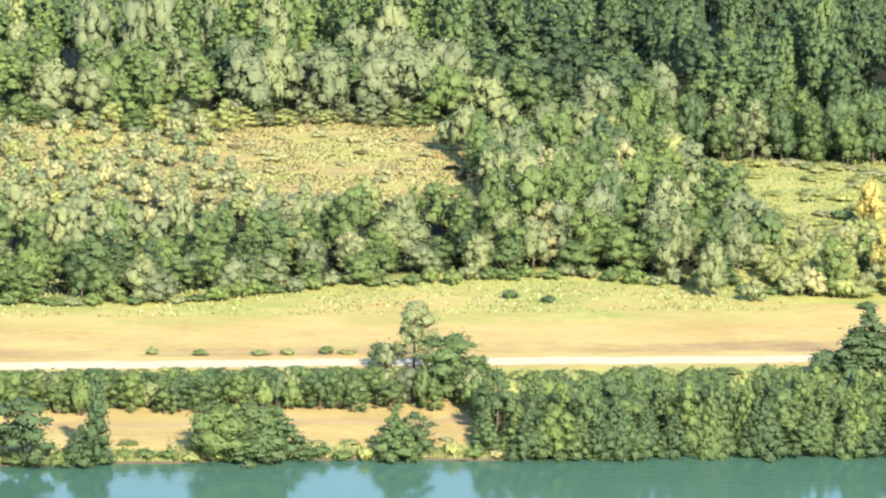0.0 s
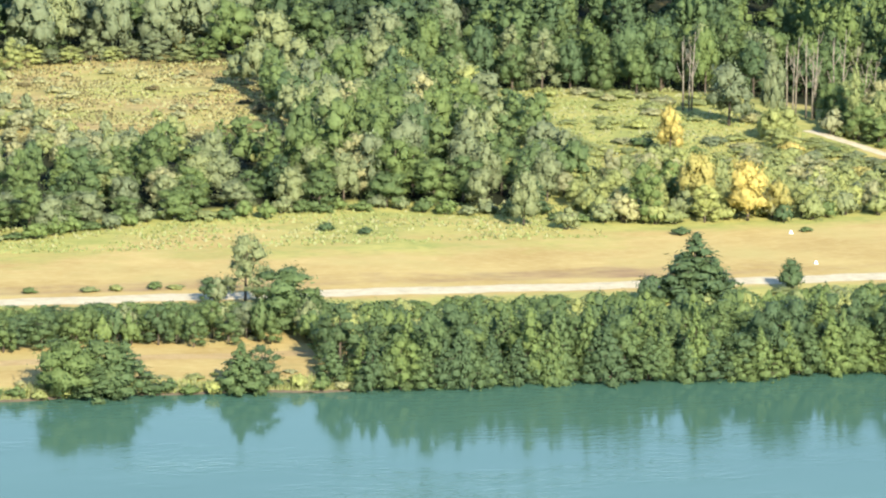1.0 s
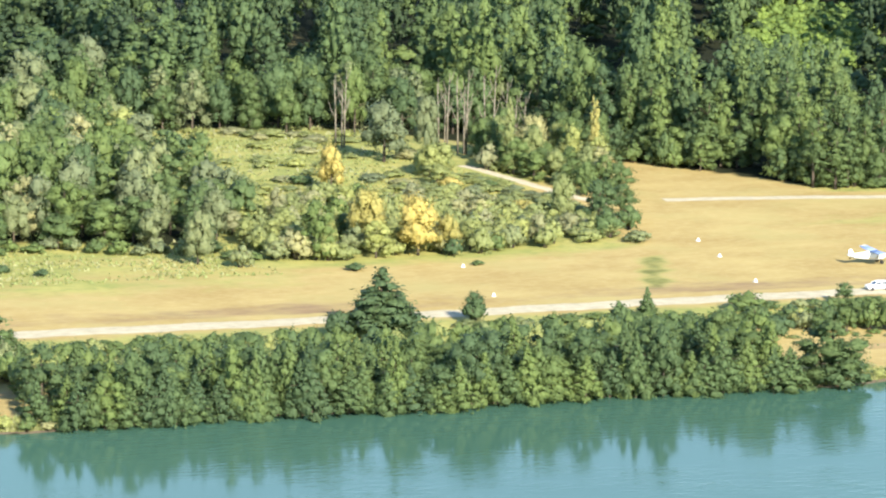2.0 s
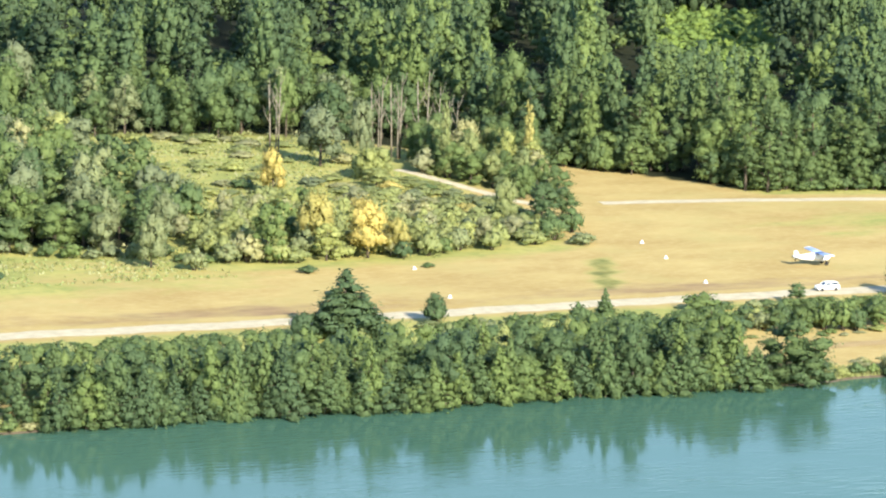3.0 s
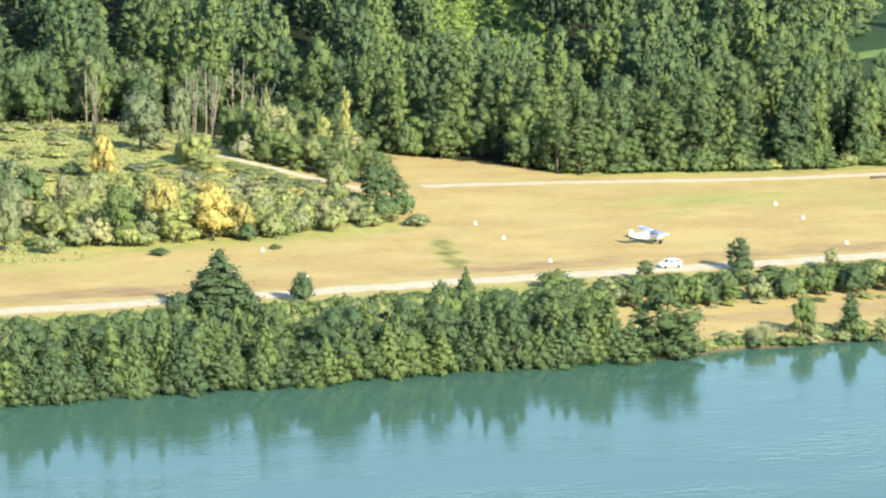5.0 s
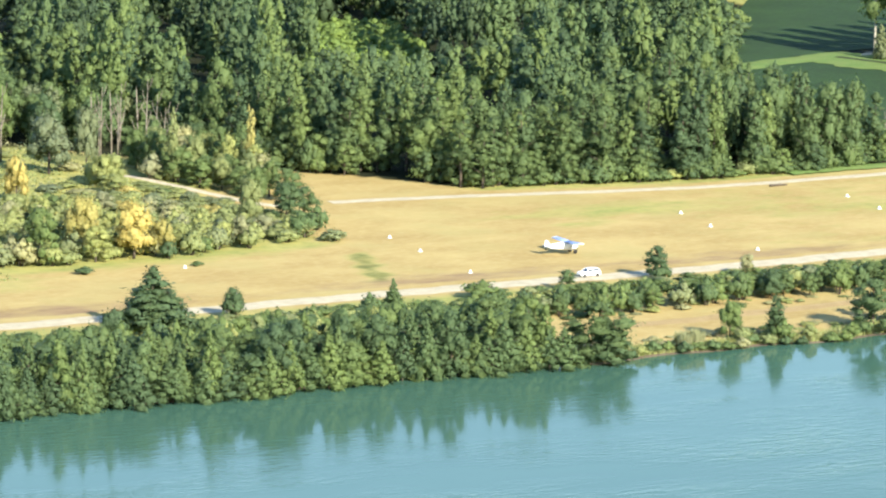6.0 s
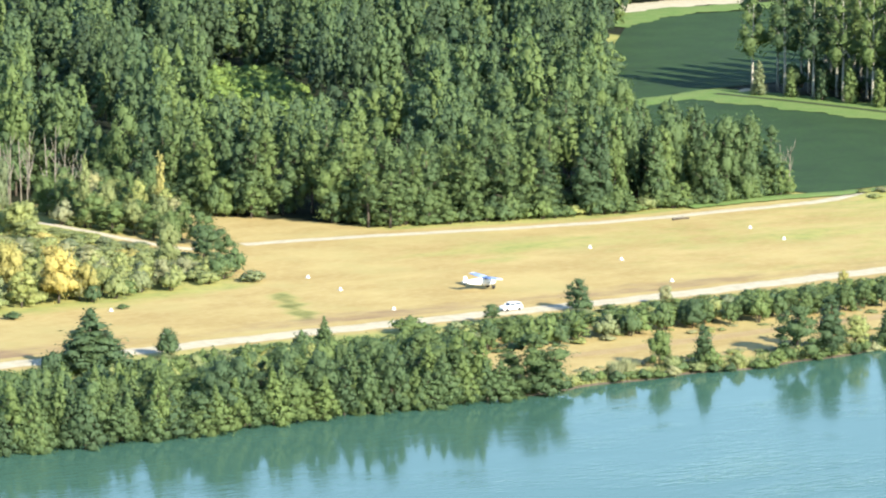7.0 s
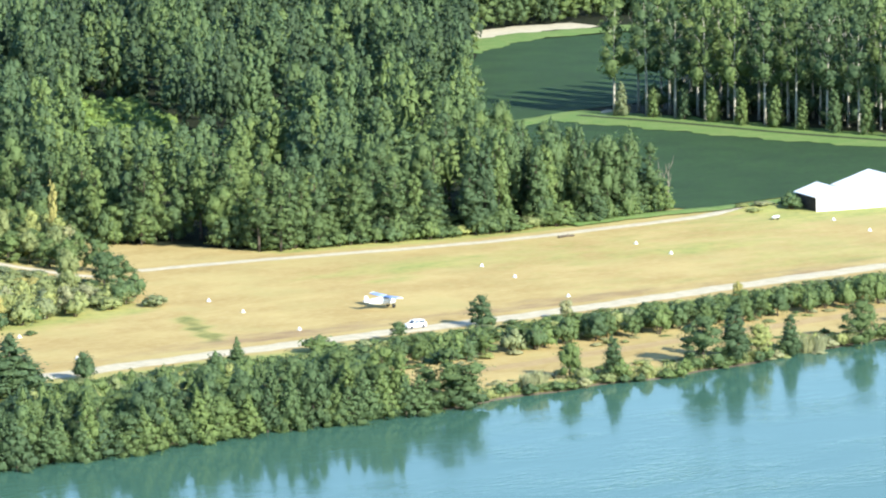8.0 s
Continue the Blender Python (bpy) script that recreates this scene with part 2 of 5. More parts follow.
def height(x, y):
    x, y = np.asarray(x, float), np.asarray(y, float)
    z = 0.12 * wave(x, y, 0.06, 1.0)
    lower = -1.15 + 0.1 * wave(x, y, 0.2, 2.0)
    z = z + (lower - z) * smooth(4, -14, y)
    b = bank_y(x)
    z = z + (-2.25 - z) * smooth(b + 7, b, y)
    z = z + (-5.0 + 2.25) * smooth(b, b - 6, y)
    z = z + 5.0 * smooth(-330, -345, y)
    z = z + 3.2 * smooth(70, 135, y) * smooth(30, -10, x) * smooth(420, 200, y)
    z = z + 0.9 * np.exp(-((x - 162) / 5) ** 2 - ((y - 92) / 3) ** 2)
    return z


def road_y(x):
    return 11.2 + 0.4 * np.sin(x * 0.03) + 4.5 * smooth(45, 140, x) + 5 * smooth(140, 400, x)


def far_track_y(x):
    return 103.5 - 13 * smooth(20, 115, x) + 5.5 * smooth(140, 165, x)


def wood_edge_y(x):
    """Where the tall wood begins, seen from the airstrip."""
    x = np.asarray(x, float)
    return np.interp(x, (-60, 28, 38, 50, 56, 75, 100, 125, 145, 152), (190, 154, 140, 119, 110, 105, 101, 100, 102, 110))


def scrub_edge_y(x):
    """The meadow's far edge towards the scrub and the young trees."""
    x = np.asarray(x, float)
    return np.interp(x, (-400, -200, -160, -131, -93, -72, -60, -25, -4, 4), (57, 57, 57, 71, 76, 68, 58, 59, 62, 62))


def cover_of(x, y):
    green = (0.52 + 0.30 * wave(x, y, 0.14, 4.0)) * smooth(-48, -70, x) * smooth(33, 50, y) * smooth(120, 60, y)
    green = np.maximum(green, 0.8 * np.exp(-((x + 98) / 14) ** 2 - ((y - 48) / 9) ** 2))
    green = np.maximum(green, 0.68 * np.exp(-((x - 68) / 25) ** 2 - ((y - 74) / 8) ** 2))
    green = np.maximum(green, 0.62 * np.exp(-((x - 53) / 8) ** 2 - ((y - 62) / 3) ** 2))
    green = np.maximum(green, 0.66 * np.exp(-((x - 118) / 24) ** 2 - ((y - 57) / 7) ** 2))
    green = np.maximum(green, (0.26 + 0.16 * wave(x, y, 0.11, 5.0)) * smooth(45, 110, x) * smooth(16, 24, y))
    green = np.maximum(green, 0.8 * smooth(135, 165, x) * smooth(64, 76, y))
    green = np.maximum(green, 0.95 * np.exp(-((x + 28) / 22) ** 2 - ((y - 135) / 42) ** 2))
    green = np.maximum(green, 0.9 * np.exp(-((x - 2) / 14) ** 4 - ((y - 140) / 26) ** 4))
    green = np.maximum(green, 0.80 * smooth(scrub_edge_y(x) - 9, scrub_edge_y(x) + 2, y) * smooth(6, -2, x))
    green = np.maximum(green, 0.5 * smooth(bank_y(x) + 11, bank_y(x) + 5, y))
    green = np.maximum(green, 0.7 * smooth(9, 4, y) * smooth(-8, -3, y))
    strip = np.abs((x - 1) - (y - 50) * 0.37)
    green = np.maximum(green, 0.72 * smooth(3.4, 1.4, strip) * smooth(20, 24, y) * smooth(54, 48, y))
    green = np.maximum(green, smooth(150, 165, x) * smooth(92, 100, y))
    green = np.maximum(green, 0.9 * smooth(420, 440, y))
    edge = wood_edge_y(x)
    green = np.maximum(green, 0.85 * smooth(edge - 6, edge - 2, y) * smooth(50, 60, x) * smooth(190, 150, x))
    soil = 0.55 * smooth(16, 18, y) * smooth(29, 22, y) * (0.55 + 0.45 * wave(x, y, 0.09, 3.0)) * smooth(150, 110, x)
    far = np.maximum(152.0, 101 + (y - 98) * 0.70)
    # dark floor under the tall wood, its shade carried by the colour
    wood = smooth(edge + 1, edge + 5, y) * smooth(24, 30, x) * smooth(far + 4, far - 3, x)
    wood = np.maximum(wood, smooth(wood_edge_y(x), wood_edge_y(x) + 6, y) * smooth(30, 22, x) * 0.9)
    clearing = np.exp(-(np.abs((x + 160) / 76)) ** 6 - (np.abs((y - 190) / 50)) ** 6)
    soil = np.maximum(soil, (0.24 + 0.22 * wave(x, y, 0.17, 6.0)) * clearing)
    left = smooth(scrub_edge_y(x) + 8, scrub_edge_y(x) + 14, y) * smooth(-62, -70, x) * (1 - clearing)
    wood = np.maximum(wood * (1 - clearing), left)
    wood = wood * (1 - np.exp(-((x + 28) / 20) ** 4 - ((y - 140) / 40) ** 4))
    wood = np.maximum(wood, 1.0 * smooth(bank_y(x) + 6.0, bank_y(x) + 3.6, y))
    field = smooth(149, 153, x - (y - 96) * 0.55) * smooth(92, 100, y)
    # the same painted shade under the poplar rows
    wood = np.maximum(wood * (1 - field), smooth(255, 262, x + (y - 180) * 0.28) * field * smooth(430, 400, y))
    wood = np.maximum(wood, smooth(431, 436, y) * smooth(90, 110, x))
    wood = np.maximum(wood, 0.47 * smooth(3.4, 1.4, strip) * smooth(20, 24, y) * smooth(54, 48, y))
    return np.maximum(green * (1 - clearing), (0.52 + 0.2 * wave(x, y, 0.13, 2.5)) * clearing), soil, wood


def build_ground():
    def axis(inner_lo, inner_hi, step, far):
        a = np.arange(inner_lo, inner_hi + step / 2, step)
        out = np.array([step * 3, 30, 80, 200, 500, 1200, 2500, far], float)
        return np.concatenate([inner_lo - out[::-1], a, inner_hi + out])

    xs, ys = axis(-230, 330, 3.0, 6000), axis(-60, 260, 2.0, 6000)
    ys = np.sort(np.concatenate([ys, [-330, -345]]))
    X, Y = np.meshgrid(xs, ys)
    Z = height(X, Y)
    nx, ny = len(xs), len(ys)
    i = np.arange(nx * ny).reshape(ny, nx)
    faces = np.stack([i[:-1, :-1], i[:-1, 1:], i[1:, 1:], i[1:, :-1]], -1).reshape(-1, 4)
    me = mesh_of("ground", np.stack([X, Y, Z], -1).reshape(-1, 3).tolist(), faces.tolist(), GROUND, True)
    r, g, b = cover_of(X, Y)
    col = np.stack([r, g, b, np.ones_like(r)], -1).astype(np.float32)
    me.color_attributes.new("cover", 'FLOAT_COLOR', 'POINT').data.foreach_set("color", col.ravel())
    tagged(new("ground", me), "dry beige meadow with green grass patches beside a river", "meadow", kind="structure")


build_ground()


def ribbon(name, pts, width, mat, lift=0.05, label="", category="", step=2.0):
    """A track laid along a line on the ground, with slightly uneven edges."""
    pts = np.asarray(pts, float)
    d = np.r_[0, np.cumsum(np.linalg.norm(np.diff(pts, axis=0), axis=1))]
    s = np.arange(0, d[-1] + step, step).clip(0, d[-1])
    line = np.stack([np.interp(s, d, pts[:, 0]), np.interp(s, d, pts[:, 1])], -1)
    t = np.gradient(line, axis=0)
    t /= np.linalg.norm(t, axis=1, keepdims=True) + 1e-9
    nrm = np.stack([-t[:, 1], t[:, 0]], -1)
    v, f = [], []
    cols = np.linspace(-0.5, 0.5, 5)
    for k, (p, q) in enumerate(zip(line, nrm)):
        for c in cols:
            w = width * (1 + 0.10 * math.sin(k * 0.7 + 9 * c) * abs(2 * c) + 0.08 * math.sin(k * 1.9))
            x, y = p + q * c * w
            z = float(height(x, y)) + (lift if abs(c) < 0.4 else lift * (0.2 if lift < 0.2 else 0.55))
            v.append((x, y, z))
    for k in range(len(line) - 1):
        for c in range(4):
            a = k * 5 + c
            f.append((a, a + 1, a + 6, a + 5))
    ob = new(name, mesh_of(name, v, f, mat, True))
    return tagged(ob, label, category, kind="structure")


rx = np.arange(-420, 520, 6.0)
ribbon("road", np.stack([rx, road_y(rx)], -1), 5.6, GRAVEL, 0.07, "straight pale gravel road beside a grass airstrip", "road")
fx = np.arange(24, 166, 5.0)
ribbon("track", np.stack([fx, far_track_y(fx)], -1), 3.4, GRAVEL, 0.06, "pale dusty track along the edge of the wood", "track")
ribbon("path", [(-3, 132), (1, 122), (5, 112), (9, 103), (13, 99)], 3.0, GRAVEL, 0.06, "narrow pale path through the scrub", "path", 1.0)
ribbon("bank_track", [(-300, -26), (-200, -26), (-120, -26)], 4.0, BANK_DUST, 0.05, "dry mown track on the river bank", "track")
ribbon("bank_track", [(5, -26), (60, -22), (110, -19), (200, -14)], 4.0, BANK_DUST, 0.05, "dry mown track on the river bank", "track")
ribbon("grass_verge", [(292, 388), (317, 404), (333, 409), (348, 408), (420, 404)], 15, VERGE, 0.4, "green grass verge below a gravel lane", "verge")
ribbon("far_road", [(290, 404), (314, 418), (331, 425), (347, 427), (363, 426)], 17, GRAVEL, 0.12, "pale gravel lane at the end of a field", "lane")
ribbon("grass_verge", [(188, 238), (214, 246), (238, 253)], 9, VERGE, 0.4, "green grass verge between two crop fields", "verge")
ribbon("grass_verge", [(229, 251), (236, 226), (243, 194), (252, 162), (267, 146), (330, 134)], 22, VERGE, 0.45, "green grass verge beside the poplars", "verge")
ribbon("ditch", [(230.5, 247), (236, 224), (243, 192), (251.5, 160)], 3.4, DITCH, 0.55, "dark overgrown ditch along the poplar row", "ditch")
ribbon("grass_verge", [(120, 99.0), (134, 99.5), (146, 99.0), (154, 97.8), (164, 97.4), (180, 99.5)], 5.5, VERGE, 0.42, "green grass verge along the crop field", "verge", 1.0)
ribbon("field_track", [(228, 250), (236, 246), (243, 252)], 3.0, DUST, 0.36, "short pale farm track at a field corner", "track", 1.0)

mx = np.arange(-320, 330, 3.0)
ribbon("mud_bank", np.stack([mx, bank_y(mx) + 2.5], -1), 1.7, MUD, 0.03, "dark brown mud along the water's edge", "mud")

# water: one sheet between the banks
wx = np.concatenate([[-6000, -1500], np.arange(-260, 441, 10.0), [1500, 6000]])
wv, wf = [], []
for x in wx:
    for y in (-338, -200, -120, -80, -46, -40):
        wv.append((x, y, -2.0))
for i in range(len(wx) - 1):
    for j in range(5):
        a = i * 6 + j
        wf.append((a, a + 6, a + 7, a + 1))
tagged(new("water", mesh_of("water", wv, wf, WATER)), "calm turquoise river water with soft reflections", "river", kind="structure")


# ---- plants ----
def unit_ball():
    """Eight triangles with their corners on the unit sphere."""
    out = []
    for sx in (-1, 1):
        for sy in (-1, 1):
            for sz in (-1, 1):
                q = [(sx, 0, 0), (0, sy, 0), (0, 0, sz)]
                out.append(q if sx * sy * sz > 0 else q[::-1])
    return np.array(out, float)


BALL = unit_ball()
CORE = len(BALL)


def leaves_on(blobs, per_area, size, tall, wide, droop=0.0, flat=0.0):
    """Loose leaf sprays round several lobes (x, y, z, rx, rz), with the way that each spray faces, then the dense inner twigs of the lobes."""
    out, ways, inner = [], [], []
    crown, middle = np.array([wide * 0.5, wide * 0.5, tall * 0.55]), np.array([0, 0, 0.75])
    for x, y, z, r, rz in blobs:
        at = np.array([x, y, z])
        axes = np.array([r, r, rz]) * rng.uniform(0.72, 1.28, 3)
        n = max(10, int(per_area * r * (r + rz) * 0.5))
        d = rng.normal(size=(n, 3))
        d[:, 2] = d[:, 2] * 0.9 + 0.12
        d /= np.linalg.norm(d, axis=1, keepdims=True)
        reach = 0.70 + 0.50 * rng.random((n, 1)) ** 1.7
        ph = rng.uniform(0, 6.28, 4)
        uneven = 0.17 * (np.sin(5 * d[:, 0] + ph[0]) + np.sin(5 * d[:, 1] + ph[1]) + np.sin(6 * d[:, 2] + ph[2]) + 0.8 * np.sin(9 * d[:, 0] * d[:, 1] + 8 * d[:, 2] + ph[3]))
        p = at + d * axes * reach * (1.0 + uneven[:, None])
        nrm = d + rng.normal(scale=0.45, size=(n, 3))
        nrm[:, 2] += flat + 0.15
        nrm /= np.linalg.norm(nrm, axis=1, keepdims=True)
        hang = rng.normal(scale=0.8, size=(n, 3)) + 0.5 * d
        hang[:, 2] -= droop * 2.5
        a = hang - nrm * (hang * nrm).sum(1, keepdims=True)
        a /= np.linalg.norm(a, axis=1, keepdims=True) + 1e-9
        b = np.cross(nrm, a)
        s = size * rng.uniform(0.6, 1.6, (n, 1))
        w = s * rng.uniform(0.26, 0.52, (n, 1))
        bend = nrm * s * 0.3
        skew = a * s * rng.uniform(-0.4, 0.4, (n, 1))
        out.append(np.stack([p + a * s * 1.25 - bend, p - a * s * 0.6 + b * w * 1.25 + skew, p - a * s * 0.6 - b * w * 1.25 - skew], 1))
        face = 0.40 * d + 0.50 * (p / crown - middle) + 0.42 * nrm
        ways.append(np.repeat(face[:, None] / np.linalg.norm(face, axis=1)[:, None, None], 3, 1))
        turn = np.array(Euler(rng.uniform(0, 6.28, 3)).to_matrix())
        c = BALL @ turn.T
        q = at + c * axes * 0.84
        way = 0.45 * c + 0.5 * (q / crown - middle)
        inner.append(np.stack([q, way / np.linalg.norm(way, axis=-1, keepdims=True)], 1))
    return np.concatenate([np.stack([np.concatenate(out), np.concatenate(ways)], 1), *inner])


def lobes(kind, h, w, bare=0.0):
    """The lobes of a crown of height h (from the ground) and width w."""
    out, r = [], rng
    if kind == "broad":
        n = 17
        for i in range(n):
            u = (i + 0.5) / n
            z = h * (0.14 + 0.70 * u)
            env = w * 0.36 * math.sqrt(max(0.06, 1 - ((u - 0.35) / 0.75) ** 2)) * r.uniform(0.70, 1.2)
            a = i * 2.4 + r.uniform(-0.5, 0.5)
            q = w * r.uniform(0.08, 0.22)
            out.append((env * math.cos(a), env * math.sin(a), z, q, q * r.uniform(0.6, 0.95)))
        out.append((0, 0, h * 0.5, w * 0.26, h * 0.24))
        out.append((r.uniform(-1, 1) * w * 0.08, 0, h * 0.86, w * 0.19, h * 0.13))
    elif kind == "willow":
        n = 15
        for i in range(n):
            u = (i + 0.5) / n
            z = h * (0.18 + 0.58 * u)
            env = w * 0.32 * math.sqrt(max(0.1, 1 - (u - 0.3) ** 2 * 1.5))
            a = i * 2.4 + r.uniform(-0.5, 0.5)
            q = w * r.uniform(0.10, 0.22)
            out.append((env * math.cos(a), env * math.sin(a), z + r.uniform(-0.06, 0.12) * h, q, q * 1.15))
        out.append((0, 0, h * 0.5, w * 0.28, h * 0.3))
        out.append((0, 0, h * 0.80, w * 0.22, h * 0.18))
    elif kind == "tall":
        n, low = 28, 0.12 if bare < 0.5 else 0.38
        for i in range(n):
            u = (i + 0.5) / n
            z = h * (low + (0.90 - low) * u) * r.uniform(0.95, 1.05)
            env = w * 0.37 * (1 - 0.80 * u ** 1.5) * r.uniform(0.7, 1.25)
            a = i * 2.4 + r.uniform(-0.6, 0.6)
            q = w * r.uniform(0.09, 0.21) * (1 - 0.35 * u)
            out.append((env * math.cos(a), env * math.sin(a), z, q, q * r.uniform(0.7, 0.95)))
        out.append((0, 0, h * (0.45 + 0.3 * low), w * 0.22, h * (0.32 - 0.3 * low)))
        out.append((r.uniform(-1, 1) * w * 0.06, 0, h * 0.88, w * 0.15, h * 0.09))
    elif kind == "poplar":
        n = 24
        for i in range(n):
            u = (i + 0.5) / n
            z = h * (0.10 + 0.84 * u)
            env = w * r.uniform(0.2, 0.34) * (1 - u * 0.7)
            a = i * 2.4
            q = w * (0.23 - 0.13 * u) * r.uniform(0.65, 1.2)
            out.append((env * math.cos(a), env * math.sin(a), z, q, q * 1.45))
        out.append((0, 0, h * 0.45, w * 0.22, h * 0.34))
    elif kind == "cone":
        n = 32
        for i in range(n):
            u = (i + 0.5) / n
            z = h * (0.07 + 0.84 * u)
            env = w * 0.36 * (1 - u) ** 1.05
            a = i * 2.4 + r.uniform(-0.3, 0.3)
            q = w * (0.165 - 0.10 * u) * r.uniform(0.75, 1.25)
            out.append((env * math.cos(a), env * math.sin(a), z, q, q * 0.75))
        out.append((0, 0, h * 0.35, w * 0.24, h * 0.33))
        out.append((0, 0, h * 0.90, w * 0.05, h * 0.11))
    elif kind == "shrub":
        n = 9
        for i in range(n):
            a = i * 2.4
            u = (i + 0.5) / n
            e = w * 0.34 * math.sqrt(u)
            q = w * r.uniform(0.13, 0.26)
            out.append((e * math.cos(a), e * math.sin(a), h * (0.72 - 0.42 * u) * r.uniform(0.8, 1.2), q, min(q, h * 0.28)))
        out.append((0, 0, h * 0.42, w * 0.3, h * 0.4))
    elif kind == "plantation":
        n = 14
        for i in range(n):
            u = (i + 0.5) / n
            z = h * (0.36 + 0.60 * u)
            env = w * 0.28 * (1 - u * 0.75)
            a = i * 2.4 + r.uniform(-0.4, 0.4)
            q = w * (0.25 - 0.11 * u) * r.uniform(0.8, 1.2)
            out.append((env * math.cos(a), env * math.sin(a), z, q, q * 1.2))
    return out


def branches(kind, h, w):
    """Trunk and limbs."""
    r = rng
    base = {"broad": 0.022, "tall": 0.016, "willow": 0.02, "poplar": 0.014, "cone": 0.02, "shrub": 0.02, "plantation": 0.009}[kind] * h + 0.03
    top = {"shrub": 0.6}.get(kind, 0.86)
    bend = r.uniform(-0.03, 0.03, 2) * h
    path = [(bend[0] * u * u, bend[1] * u * u, h * top * u - 0.3 * (u == 0)) for u in (0, 0.15, 0.35, 0.6, 0.8, 1)]
    if kind == "shrub":
        out = []
        for k in range(5):
            a = k * 1.26
            out.append(tube([(0.1 * math.cos(a), 0.1 * math.sin(a), -0.3), (w * 0.12 * math.cos(a), w * 0.12 * math.sin(a), h * 0.35),
                             (w * 0.25 * math.cos(a), w * 0.25 * math.sin(a), h * 0.7)], (base, base * 0.7, base * 0.3), 5))
        return out
    out = [tube(path, [base * k for k in (1.25, 1, 0.8, 0.55, 0.35, 0.12)], 7)]
    lo = {"plantation": 0.36, "poplar": 0.15}.get(kind, 0.25)
    for k in range(9):
        u = lo + (0.8 - lo) * (k + r.uniform(0, 0.6)) / 9
        a = k * 2.4
        reach = w * 0.40 * (1 - 0.5 * u)
        rise = h * (0.16 if kind in ("poplar", "plantation") else 0.10 if kind != "cone" else 0.01)
        z = h * top * u
        out.append(tube([(bend[0] * u * u, bend[1] * u * u, z), (reach * 0.5 * math.cos(a), reach * 0.5 * math.sin(a), z + rise * 0.6),
                         (reach * math.cos(a), reach * math.sin(a), z + rise)], [base * 0.4 * (1.1 - u), base * 0.28 * (1.1 - u), base * 0.1], 5))
    return out


CROWNS, STEMS, LOBES = {}, {}, {}


def crown_quads(kind, h, w, variant, density, size):
    blobs = lobes(kind, h, w, variant % 2)
    LOBES[(kind, variant)] = len(blobs)
    return leaves_on(blobs, density, size, h, w, droop={"willow": -0.25, "poplar": -0.45, "tall": -0.15, "plantation": -0.35, "cone": 0.15}.get(kind, 0.0), flat={"cone": 0.6, "shrub": 0.15, "willow": 0.0}.get(kind, 0.3))


# kind: height, width, leaf sprays per square metre of lobe, spray size
SIZES = {"broad": (12.0, 9.0, 58, 0.24), "tall": (22.0, 9.5, 50, 0.28), "willow": (9.0, 7.5, 60, 0.22), "poplar": (18.0, 7.0, 52, 0.27), "cone": (8.0, 7.0, 66, 0.22),
         "shrub": (3.0, 4.2, 38, 0.215), "plantation": (30.0, 8.0, 40, 0.33)}
VARIANTS = 4


def prototype(kind, colour, variant):
    """The shared meshes of a plant: its crown and its stem."""
    key = (kind, variant)
    h, w, density, size = SIZES[kind]
    if key not in STEMS:
        q = crown_quads(kind, h, w, variant, density, size)
        CROWNS[key] = q
        STEMS[key] = tubes_mesh("trunk", branches(kind, h, w), PALE_BARK if kind == "plantation" else BARK)
    full = (kind, colour, variant)
    if full not in CROWNS:
        CROWNS[full] = quads_mesh("crown", CROWNS[key][:, 0], LEAF[colour], CROWNS[key][:, 1])
    return CROWNS[full], STEMS[key]


def in_sight(x, y):
    """The stretch of land that the flight looks over."""
    return -197 + max(0.0, y - 60) * 0.1 < x


def plant(kind, colour, x, y, h, w, name="tree", label="", category="tree", group="", variant=None, z=None, lean=0.0):
    """One plant of its own: an empty at its foot with trunk and crown."""
    v = int(rng.integers(VARIANTS)) if variant is None else variant
    crown, stem = prototype(kind, colour, v)
    h0, w0 = SIZES[kind][:2]
    root = new(name)
    root.empty_display_size = 0.5
    z = float(height(x, y)) if z is None else z
    turn = Euler((radians(lean), radians(lean * 0.5), rng.uniform(0, 6.28)))
    root.matrix_basis = Matrix.LocRotScale((x, y, z - 0.1), turn, (w / w0, w / w0, h / h0))
    part("stem" if kind == "shrub" else "trunk", stem, root)
    part("crown", crown, root)
    return tagged(root, label, category, group)


